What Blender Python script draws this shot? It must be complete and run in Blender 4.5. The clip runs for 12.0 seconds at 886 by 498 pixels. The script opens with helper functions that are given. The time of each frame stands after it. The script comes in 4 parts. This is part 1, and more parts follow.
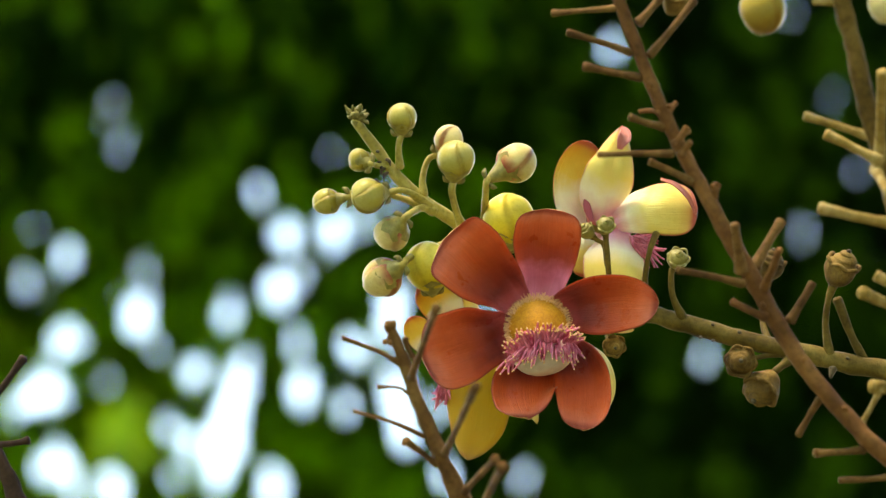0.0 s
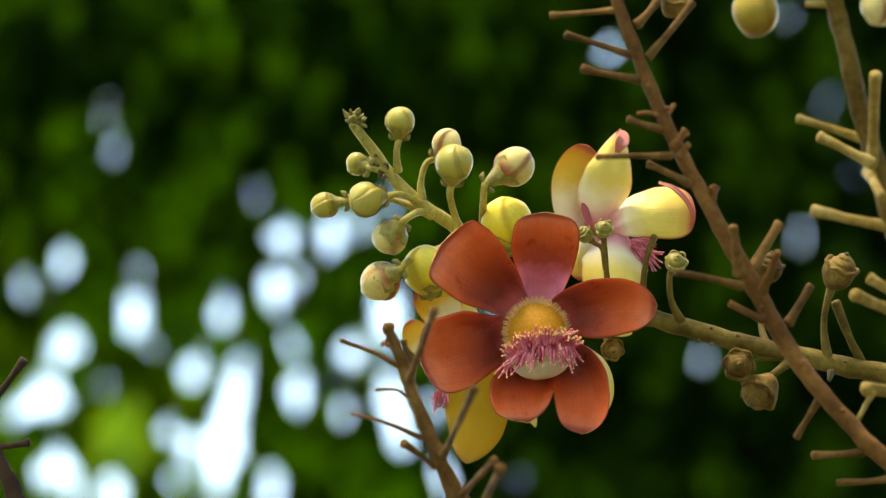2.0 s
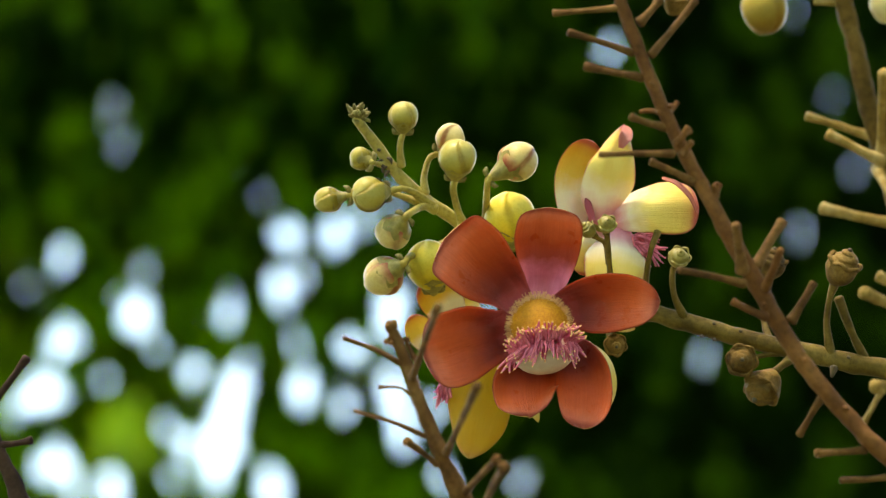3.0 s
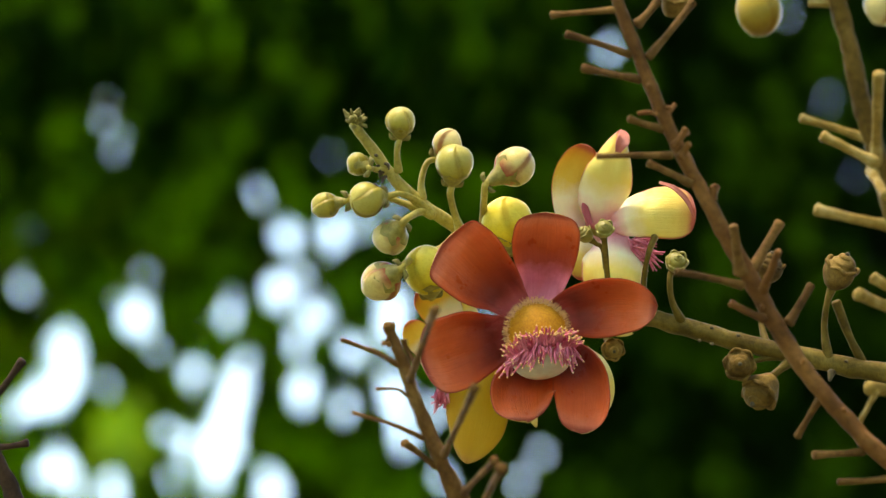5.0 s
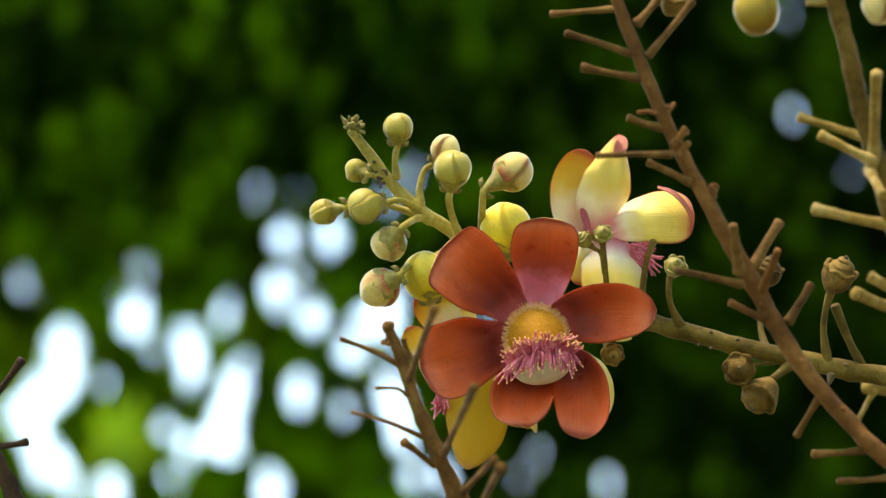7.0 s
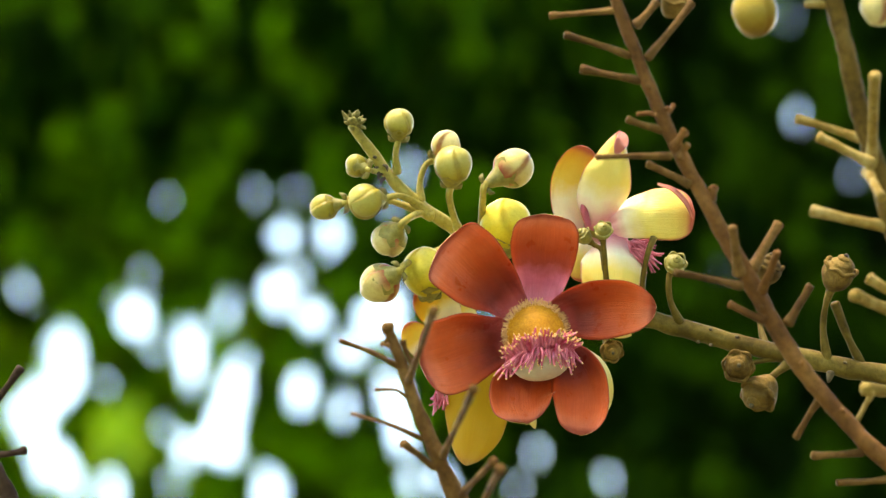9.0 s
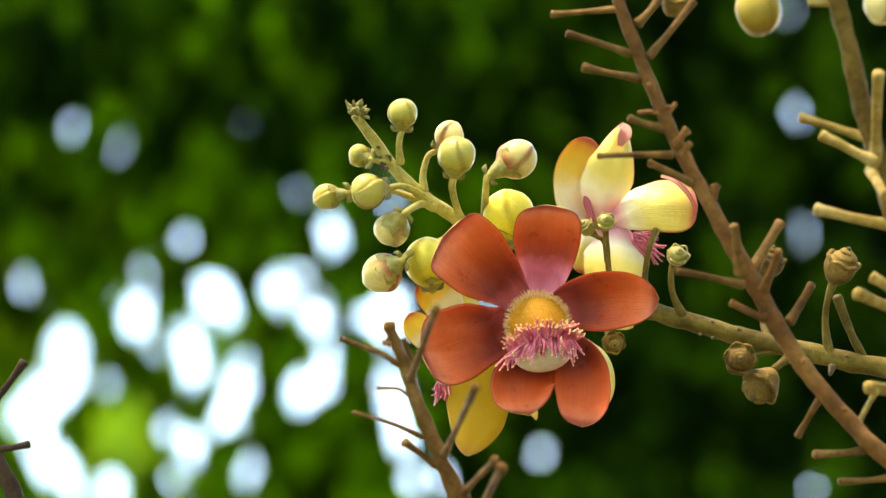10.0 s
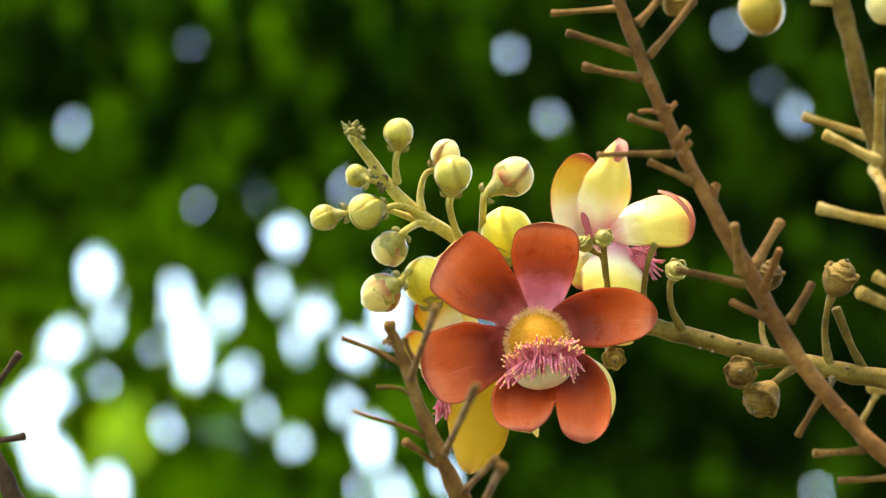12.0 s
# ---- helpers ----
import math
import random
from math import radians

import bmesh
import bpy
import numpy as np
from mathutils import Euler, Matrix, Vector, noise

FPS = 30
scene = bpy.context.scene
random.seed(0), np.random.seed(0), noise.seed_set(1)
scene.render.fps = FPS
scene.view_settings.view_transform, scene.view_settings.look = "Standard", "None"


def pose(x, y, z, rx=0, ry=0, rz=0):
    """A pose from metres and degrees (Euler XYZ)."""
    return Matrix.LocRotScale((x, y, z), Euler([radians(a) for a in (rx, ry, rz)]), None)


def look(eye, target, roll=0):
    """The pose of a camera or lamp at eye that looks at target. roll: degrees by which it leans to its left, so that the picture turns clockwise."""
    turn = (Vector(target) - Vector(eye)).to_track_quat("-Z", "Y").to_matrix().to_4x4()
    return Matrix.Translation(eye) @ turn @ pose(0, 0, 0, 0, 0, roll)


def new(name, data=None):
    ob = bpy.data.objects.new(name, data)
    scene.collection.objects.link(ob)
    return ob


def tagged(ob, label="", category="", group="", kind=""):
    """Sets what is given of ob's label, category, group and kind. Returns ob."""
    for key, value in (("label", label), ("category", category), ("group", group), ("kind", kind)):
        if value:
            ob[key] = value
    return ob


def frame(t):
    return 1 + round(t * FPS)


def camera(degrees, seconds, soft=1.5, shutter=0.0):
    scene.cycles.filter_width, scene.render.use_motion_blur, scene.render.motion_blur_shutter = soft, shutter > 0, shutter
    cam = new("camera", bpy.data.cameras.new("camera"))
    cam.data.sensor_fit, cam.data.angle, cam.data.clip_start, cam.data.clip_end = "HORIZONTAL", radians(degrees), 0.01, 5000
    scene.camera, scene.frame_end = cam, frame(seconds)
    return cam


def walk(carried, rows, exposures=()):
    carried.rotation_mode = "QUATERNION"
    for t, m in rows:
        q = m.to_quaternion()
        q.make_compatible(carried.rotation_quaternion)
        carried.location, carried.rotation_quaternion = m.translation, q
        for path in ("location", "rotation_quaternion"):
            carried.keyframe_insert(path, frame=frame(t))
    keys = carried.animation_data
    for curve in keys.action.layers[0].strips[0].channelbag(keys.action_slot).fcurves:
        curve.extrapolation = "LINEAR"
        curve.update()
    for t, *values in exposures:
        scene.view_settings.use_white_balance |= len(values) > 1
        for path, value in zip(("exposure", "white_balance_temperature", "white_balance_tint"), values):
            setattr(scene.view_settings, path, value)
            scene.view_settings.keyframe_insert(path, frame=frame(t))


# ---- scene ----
# ---------------------------------------------------------------- camera
# The flowering branch hangs about 2.4 m above the ground; the camera stands 3 m off and looks up at it.
TILT = 15.0
HEIGHT = 2.4
VIEW = pose(0, 0, HEIGHT, TILT, 0, 0)          # x to the right, y away from the camera, z up
cam = camera(9.0, 12.0, soft=1.4)
cam.data.dof.use_dof = True
cam.data.dof.focus_distance = 3.0
cam.data.dof.aperture_fstop = 8.0

# small shake of the tripod head: seconds, degrees to the left, degrees up
SHAKE = [(0, 0.0000, 0.0000), (0.5, 0.0000, 0.0000), (1, -0.0058, 0.0058), (1.5, -0.0058, 0.0058), (2, -0.0173, 0.0230), (2.5, 0.0000, 0.0029), (3, 0.0115, 0.0000), (3.2, 0.0058, 0.0029), (4.8, -0.0058, 0.0115), (5, -0.0115, 0.0173), (5.5, -0.0230, 0.0259), (6, -0.0230, 0.0259), (6.5, 0.0115, 0.0058), (7, -0.0173, 0.0086), (7.2, -0.0173, 0.0115), (8.8, -0.0230, 0.0230), (9, -0.0230, 0.0259), (9.5, -0.0173, 0.0173), (10, -0.0058, 0.0115), (10.5, -0.0058, 0.0144), (11, -0.0058, 0.0115), (11.5, -0.0058, 0.0115), (12, -0.0029, 0.0029)]
walk(cam, [(t, VIEW @ pose(0, -3.0, 0, 90, 0, 0) @ pose(0, 0, 0, up, left, 0)) for t, left, up in SHAKE],
     exposures=[(0, 2.80, 8700, 5), (2.5, 2.68, 8700, 5), (6.2, 2.68, 8700, 5), (9.0, 3.16, 8800, 5), (12, 3.44, 8900, 5)])

# ---------------------------------------------------------------- light
SUN_UP, SUN_TURN = radians(72.0), radians(-110.0)
world = bpy.data.worlds.new("sky")
scene.world = world
world.use_nodes = True
wn = world.node_tree
sky = wn.nodes.new("ShaderNodeTexSky")
sky.sky_type, sky.sun_disc = "NISHITA", False
sky.sun_elevation, sky.sun_rotation = SUN_UP, SUN_TURN
sky.air_density, sky.dust_density = 1.0, 0.3
sky.ozone_density = 2.0
wn.links.new(sky.outputs[0], wn.nodes["Background"].inputs[0])
wn.nodes["Background"].inputs[1].default_value = 0.15
sun_data = bpy.data.lights.new("sun", "SUN")
sun_data.energy, sun_data.angle, sun_data.color = 1.3, radians(18.0), (1.0, 0.90, 0.74)
sun = new("sun", sun_data)
sun_way = Vector((math.sin(SUN_TURN) * math.cos(SUN_UP), math.cos(SUN_TURN) * math.cos(SUN_UP), math.sin(SUN_UP)))
sun.matrix_basis = look(sun_way * 20, (0, 0, 0))


# ---------------------------------------------------------------- materials
def shader(name, rough=0.5, spec=0.5):
    m = bpy.data.materials.new(name)
    m.use_nodes = True
    n = m.node_tree
    b = n.nodes["Principled BSDF"]
    b.inputs["Roughness"].default_value = rough
    b.inputs["Specular IOR Level"].default_value = spec
    return m, n, b


def node(n, kind, **inputs):
    x = n.nodes.new(kind)
    for k, v in inputs.items():
        x.inputs[k.replace("_", " ")].default_value = v
    return x


def ramp(n, fac, stops):
    r = n.nodes.new("ShaderNodeValToRGB")
    while len(r.color_ramp.elements) < len(stops):
        r.color_ramp.elements.new(0.5)
    for e, (p, c) in zip(r.color_ramp.elements, stops):
        e.position, e.color = p, (*c, 1)
    n.links.new(fac, r.inputs[0])
    return r.outputs[0]


def coords(n, scale=(1, 1, 1)):
    c = n.nodes.new("ShaderNodeTexCoord")
    mp = n.nodes.new("ShaderNodeMapping")
    mp.inputs["Scale"].default_value = scale
    n.links.new(c.outputs["Object"], mp.inputs[0])
    return mp.outputs[0]


def noise_tex(n, scale, detail=4, vec=None, rough=0.6):
    x = node(n, "ShaderNodeTexNoise", Scale=scale, Detail=detail, Roughness=rough)
    n.links.new(vec if vec is not None else coords(n), x.inputs["Vector"])
    return x.outputs["Fac"]


def mix(n, fac, a, b, how="MIX"):
    x = n.nodes.new("ShaderNodeMix")
    x.data_type, x.blend_type = "RGBA", how
    for s, v in ((x.inputs[0], fac), (x.inputs[6], a), (x.inputs[7], b)):
        if isinstance(v, (int, float)):
            s.default_value = v
        elif isinstance(v, tuple):
            s.default_value = (*v, 1)
        else:
            n.links.new(v, s)
    return x.outputs[2]


def bump(n, b, height, strength=0.4, dist=0.001):
    x = node(n, "ShaderNodeBump", Strength=strength, Distance=dist)
    n.links.new(height, x.inputs["Height"])
    n.links.new(x.outputs[0], b.inputs["Normal"])


def attr(n, name):
    x = n.nodes.new("ShaderNodeAttribute")
    x.attribute_name = name
    return x.outputs["Fac"]


def combine(n, x, y, z):
    c = n.nodes.new("ShaderNodeCombineXYZ")
    for s, v in zip(c.inputs, (x, y, z)):
        if isinstance(v, (int, float)):
            s.default_value = v
        else:
            n.links.new(v, s)
    return c.outputs[0]


def scaled(n, vec, scale):
    mp = n.nodes.new("ShaderNodeMapping")
    mp.inputs["Scale"].default_value = scale
    n.links.new(vec, mp.inputs[0])
    return mp.outputs[0]


def petal_mat(name, stops, vein, rough=0.42, edge=None, thin=0.0, hollow_shade=None):
    """Colours run from the claw of the petal to its rim; fine veins run lengthwise."""
    m, n, b = shader(name, rough, 0.22)
    b.inputs["Sheen Weight"].default_value, b.inputs["Sheen Roughness"].default_value = 0.12, 0.45
    b.inputs["Sheen Tint"].default_value = (1.0, 0.62, 0.55, 1)
    along, across = attr(n, "along"), attr(n, "across")
    lines = noise_tex(n, 1.0, 5, scaled(n, combine(n, along, across, 0.0), (2.0, 30, 1)), 0.55)
    blot = noise_tex(n, 90, 4)
    jit = n.nodes.new("ShaderNodeMath")
    jit.operation = "MULTIPLY_ADD"
    n.links.new(blot, jit.inputs[0])
    jit.inputs[1].default_value = 0.22
    sub = n.nodes.new("ShaderNodeMath")
    sub.operation = "SUBTRACT"
    n.links.new(along, sub.inputs[0])
    sub.inputs[1].default_value = 0.11
    n.links.new(sub.outputs[0], jit.inputs[2])
    col = ramp(n, jit.outputs[0], stops)
    veins = ramp(n, lines, [(0.36, (1, 1, 1)), (0.72, vein)])
    col = mix(n, 0.34, col, veins, "MULTIPLY")
    if hollow_shade:
        # hollow darkened and rim lightened: shading put into the petal's colour
        col = mix(n, 1.0, col, ramp(n, attr(n, "rim"), [(0.02, (1.05, 1.05, 1.05)), (0.30, hollow_shade), (0.60, (1, 1, 1)), (0.95, (1.25, 1.3, 1.3))]), "MULTIPLY")
        col = mix(n, 0.5, col, ramp(n, noise_tex(n, 38, 5), [(0.34, (0.66, 0.52, 0.48)), (0.62, (1.1, 1.12, 1.16))]), "MULTIPLY")
    if edge:
        col = mix(n, ramp(n, attr(n, "rim"), [(0.85, (0, 0, 0)), (0.93, (0.3, 0.3, 0.3)), (0.97, (0.95, 0.95, 0.95))]), col, edge)
    n.links.new(col, b.inputs["Base Color"])
    n.links.new(ramp(n, blot, [(0.3, (rough - 0.12,) * 3), (0.7, (rough + 0.14,) * 3)]), b.inputs["Roughness"])
    relief = n.nodes.new("ShaderNodeMath")
    relief.operation = "MULTIPLY_ADD"
    n.links.new(noise_tex(n, 95, 5, None, 0.55), relief.inputs[0])
    relief.inputs[1].default_value = 2.2
    n.links.new(lines, relief.inputs[2])
    bump(n, b, relief.outputs[0], 0.42, 0.0012)
    b.inputs["Subsurface Weight"].default_value = 0.12
    b.inputs["Subsurface Radius"].default_value = (0.004, 0.002, 0.001)
    b.inputs["Subsurface Scale"].default_value = 1.0
    if thin:
        tr = n.nodes.new("ShaderNodeBsdfTranslucent")
        n.links.new(col, tr.inputs[0])
        ms = n.nodes.new("ShaderNodeMixShader")
        ms.inputs[0].default_value = thin
        n.links.new(b.outputs[0], ms.inputs[1])
        n.links.new(tr.outputs[0], ms.inputs[2])
        n.links.new(ms.outputs[0], n.nodes["Material Output"].inputs[0])
    return m


def bark_mat(name, dark, mid, light, scale=1.0, rough=0.75, bumpy=0.6):
    m, n, b = shader(name, rough, 0.15)
    big = noise_tex(n, 45 * scale, 3)
    fine = noise_tex(n, 420 * scale, 5, None, 0.7)
    col = ramp(n, big, [(0.3, dark), (0.5, mid), (0.72, light)])
    col = mix(n, 0.5, col, ramp(n, fine, [(0.34, (0.35, 0.32, 0.3)), (0.56, (1, 1, 1))]), "MULTIPLY")
    n.links.new(col, b.inputs["Base Color"])
    rel = n.nodes.new("ShaderNodeMath")
    rel.operation = "MULTIPLY_ADD"
    n.links.new(noise_tex(n, 150 * scale, 4, coords(n, (1, 1, 0.5))), rel.inputs[0])
    rel.inputs[1].default_value = 1.6
    n.links.new(fine, rel.inputs[2])
    bump(n, b, rel.outputs[0], bumpy * 0.8, 0.0012)
    return m


def bud_mat(name, low, mid, high, blush, rough=0.38):
    m, n, b = shader(name, rough, 0.13)
    along = attr(n, "along")
    blot = noise_tex(n, 70, 4)
    add = n.nodes.new("ShaderNodeMath")
    add.operation = "MULTIPLY_ADD"
    n.links.new(blot, add.inputs[0])
    add.inputs[1].default_value = 0.35
    n.links.new(along, add.inputs[2])
    col = ramp(n, add.outputs[0], [(0.36, low), (0.58, mid), (1.0, high)])
    seam = ramp(n, attr(n, "seam"), [(0.0, (1, 1, 1)), (0.05, (0.9, 0.9, 0.9)), (0.13, (0.15, 0.15, 0.15)), (0.3, (0, 0, 0))])
    spots = ramp(n, noise_tex(n, 55, 3), [(0.36, (0.35, 0.35, 0.35)), (0.56, (1, 1, 1))])
    col = mix(n, mix(n, 0.85, (0, 0, 0), mix(n, 1.0, seam, spots, "MULTIPLY"), "ADD"), col, blush)
    freck = ramp(n, noise_tex(n, 600, 3), [(0.3, (0.82, 0.8, 0.7)), (0.55, (1, 1, 1))])
    col = mix(n, 0.6, col, freck, "MULTIPLY")
    n.links.new(col, b.inputs["Base Color"])
    bump(n, b, noise_tex(n, 380, 4), 0.15, 0.0006)
    b.inputs["Coat Weight"].default_value, b.inputs["Coat Roughness"].default_value = 0.08, 0.12
    b.inputs["Subsurface Weight"].default_value = 0.15
    b.inputs["Subsurface Radius"].default_value = (0.004, 0.003, 0.001)
    b.inputs["Subsurface Scale"].default_value = 1.0
    return m


def plain_mat(name, a, c, scale=300, rough=0.5, bumpy=0.2):
    m, n, b = shader(name, rough, 0.4)
    f = noise_tex(n, scale, 4)
    n.links.new(ramp(n, f, [(0.32, a), (0.68, c)]), b.inputs["Base Color"])
    bump(n, b, f, bumpy, 0.0008)
    return m


def leaf_mat(name, dark, mid, young, thin=0.42):
    m, n, b = shader(name, 0.6, 0.03)
    isl = n.nodes.new("ShaderNodeNewGeometry").outputs["Random Per Island"]
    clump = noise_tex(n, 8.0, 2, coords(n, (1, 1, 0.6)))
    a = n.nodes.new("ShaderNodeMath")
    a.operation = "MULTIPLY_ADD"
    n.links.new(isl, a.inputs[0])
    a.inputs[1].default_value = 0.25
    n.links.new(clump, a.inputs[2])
    # clumps from near-black to bright: foliage shade and highlights put into leaf colour
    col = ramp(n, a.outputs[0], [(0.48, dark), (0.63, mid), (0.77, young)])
    col = mix(n, 0.4, col, ramp(n, noise_tex(n, 60, 3), [(0.3, (0.6, 0.6, 0.55)), (0.7, (1, 1, 1))]), "MULTIPLY")
    n.links.new(col, b.inputs["Base Color"])
    tr = n.nodes.new("ShaderNodeBsdfTranslucent")
    n.links.new(mix(n, 1.0, col, (1.9, 2.0, 0.55), "MULTIPLY"), tr.inputs[0])
    ms = n.nodes.new("ShaderNodeMixShader")
    ms.inputs[0].default_value = thin
    n.links.new(b.outputs[0], ms.inputs[1])
    n.links.new(tr.outputs[0], ms.inputs[2])
    n.links.new(ms.outputs[0], n.nodes["Material Output"].inputs[0])
    return m


# stops mix the petal's red with painted shading: dark inner part, pale rim sheen
PETAL_RED = petal_mat("petal_red", [(0.0, (0.66, 0.22, 0.30)), (0.17, (0.52, 0.115, 0.130)), (0.33, (0.27, 0.030, 0.014)),
                                    (0.56, (0.40, 0.056, 0.010)), (0.80, (0.53, 0.100, 0.029)), (1.0, (0.63, 0.185, 0.11))],
                      (0.60, 0.46, 0.40), 0.36, (0.24, 0.040, 0.022), 0.0, (0.56, 0.42, 0.40))
PETAL_PINK = petal_mat("petal_red_pink_claw", [(0.0, (0.84, 0.36, 0.52)), (0.32, (0.78, 0.22, 0.35)), (0.50, (0.36, 0.052, 0.034)),
                                               (0.64, (0.37, 0.046, 0.010)), (0.84, (0.53, 0.098, 0.029)), (1.0, (0.63, 0.185, 0.11))],
                       (0.60, 0.46, 0.40), 0.36, (0.24, 0.040, 0.022), 0.0, (0.68, 0.56, 0.58))
PETAL_BACK = petal_mat("petal_outside", [(0.0, (0.72, 0.45, 0.40)), (0.2, (0.72, 0.62, 0.36)), (0.6, (0.66, 0.52, 0.17)), (1.0, (0.60, 0.42, 0.12))],
                       (0.86, 0.8, 0.66), 0.45)
PETAL_YELLOW = petal_mat("petal_yellow", [(0.0, (0.55, 0.14, 0.22)), (0.18, (0.70, 0.36, 0.38)), (0.34, (0.80, 0.72, 0.54)), (0.55, (0.74, 0.60, 0.17)),
                                          (1.0, (0.66, 0.46, 0.09))], (0.90, 0.84, 0.72), 0.42, (0.36, 0.06, 0.05))
PETAL_FOLD = petal_mat("petal_fold_pink", [(0.0, (0.50, 0.16, 0.13)), (0.5, (0.56, 0.20, 0.17)), (1.0, (0.48, 0.13, 0.10))], (0.85, 0.75, 0.7), 0.42)
CREASE = petal_mat("petal_crease", [(0.0, (0.42, 0.10, 0.16)), (1.0, (0.30, 0.06, 0.08))], (0.85, 0.75, 0.7), 0.5)
PETAL_GOLD = petal_mat("petal_gold", [(0.0, (0.55, 0.36, 0.03)), (0.4, (0.52, 0.33, 0.02)), (1.0, (0.50, 0.29, 0.018))],
                       (0.82, 0.74, 0.55), 0.45, (0.42, 0.22, 0.05), 0.2)
PETAL_ORANGE = petal_mat("petal_orange", [(0.0, (0.66, 0.42, 0.42)), (0.52, (0.85, 0.78, 0.60)), (0.68, (0.80, 0.58, 0.10)), (1.0, (0.70, 0.38, 0.025))],
                         (0.9, 0.82, 0.66), 0.45, (0.42, 0.09, 0.05), 0.15)
BUD_GREEN = bud_mat("bud_green", (0.17, 0.130, 0.016), (0.32, 0.268, 0.052), (0.42, 0.36, 0.105), (0.24, 0.17, 0.028))
BUD_CREAM = bud_mat("bud_cream", (0.25, 0.05, 0.03), (0.54, 0.42, 0.16), (0.62, 0.51, 0.24), (0.24, 0.048, 0.030))
BUD_YELLOW = bud_mat("bud_yellow", (0.38, 0.28, 0.015), (0.58, 0.46, 0.045), (0.64, 0.54, 0.10), (0.46, 0.34, 0.04))
BUD_AMBER = bud_mat("bud_amber", (0.33, 0.23, 0.025), (0.35, 0.25, 0.040), (0.22, 0.125, 0.02), (0.24, 0.12, 0.02))
STEM = bark_mat("stem_green", (0.23, 0.178, 0.036), (0.37, 0.302, 0.074), (0.47, 0.40, 0.125), 1.0, 0.55, 0.35)
STEM_OLD = bark_mat("stem_olive", (0.056, 0.034, 0.005), (0.115, 0.076, 0.013), (0.21, 0.148, 0.036), 1.0, 0.65, 0.5)
CALYX = plain_mat("calyx_green", (0.14, 0.115, 0.020), (0.27, 0.225, 0.056), 260, 0.5)
BRACT = plain_mat("bract_olive", (0.10, 0.085, 0.018), (0.24, 0.20, 0.055), 400, 0.7)
SCAR = plain_mat("scar_dark", (0.03, 0.022, 0.01), (0.10, 0.07, 0.03), 400, 0.8)
BARK = bark_mat("bark_red_brown", (0.072, 0.028, 0.008), (0.150, 0.064, 0.018), (0.25, 0.120, 0.037), 0.8, 0.75, 0.45)
BARK_TWIG = bark_mat("bark_twig", (0.056, 0.025, 0.006), (0.118, 0.057, 0.015), (0.24, 0.130, 0.042), 1.0, 0.75, 0.45)
BARK_PALE = bark_mat("bark_pale", (0.066, 0.037, 0.006), (0.135, 0.079, 0.015), (0.22, 0.138, 0.035), 0.8, 0.75, 0.6)
# paler bark for the rear stubs: sunlight put into their colour
BARK_STUB_LIT = bark_mat("bark_stub_lit", (0.14, 0.085, 0.016), (0.30, 0.195, 0.050), (0.54, 0.40, 0.17), 1.0, 0.75, 0.6)
BARK_DARK = bark_mat("bark_dark", (0.022, 0.012, 0.008), (0.05, 0.028, 0.018), (0.09, 0.052, 0.03), 1.0, 0.85, 0.7)
BARK_GREY = bark_mat("bark_grey", (0.06, 0.025, 0.007), (0.13, 0.062, 0.018), (0.23, 0.13, 0.046), 1.0, 0.85, 0.7)
TRUNK = bark_mat("trunk_bark", (0.09, 0.07, 0.05), (0.17, 0.13, 0.095), (0.25, 0.2, 0.15), 0.3, 0.9, 1.0)
WOODY = bark_mat("woody_capsule", (0.055, 0.029, 0.006), (0.145, 0.083, 0.019), (0.28, 0.175, 0.052), 1.2, 0.75, 0.8)
DISC = plain_mat("disc_orange", (0.44, 0.165, 0.005), (0.60, 0.27, 0.012), 700, 0.7, 0.6)
BRISTLE = plain_mat("bristle_cream", (0.76, 0.40, 0.16), (0.84, 0.56, 0.28), 500, 0.5)
HOOD = plain_mat("hood_white", (0.60, 0.44, 0.36), (0.70, 0.60, 0.50), 120, 0.4)
FILAMENT = plain_mat("filament_pink", (0.34, 0.016, 0.062), (0.76, 0.23, 0.31), 170, 0.4)
ANTHER = plain_mat("anther_yellow", (0.72, 0.42, 0.13), (0.80, 0.56, 0.26), 400, 0.6)
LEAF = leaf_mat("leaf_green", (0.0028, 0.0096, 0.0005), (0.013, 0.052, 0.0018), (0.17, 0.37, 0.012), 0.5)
# lighter leaf for the lower left: its backlit glow is put into the colour
LEAF_LIT = leaf_mat("leaf_light_green", (0.075, 0.15, 0.006), (0.16, 0.27, 0.010), (0.27, 0.38, 0.02), 0.55)
LEAF_SHOOT = leaf_mat("leaf_yellow_green", (0.13, 0.25, 0.025), (0.19, 0.33, 0.040), (0.26, 0.42, 0.06), 0.5)
# darker version of LEAF: shade at right and upper left put into colour
LEAF_SHADED = leaf_mat("leaf_shaded_green", (0.0013, 0.0045, 0.0003), (0.0078, 0.028, 0.0013), (0.065, 0.155, 0.006), 0.42)
SOIL = plain_mat("ground_soil", (0.05, 0.06, 0.02), (0.11, 0.10, 0.05), 3, 0.95, 0.5)


# ---------------------------------------------------------------- building helpers
OFFSET = {}


def thing(name, place, label, category, group=""):
    """An empty at a place of the view's plan, in millimetres, which carries a thing's parts."""
    ob = new(name)
    ob.empty_display_size = 0.02
    OFFSET[name] = Vector(place) * 0.001
    ob.matrix_basis = VIEW @ Matrix.Translation(OFFSET[name])
    return tagged(ob, label, category, group)


def root_of(ob):
    while ob.parent:
        ob = ob.parent
    return ob


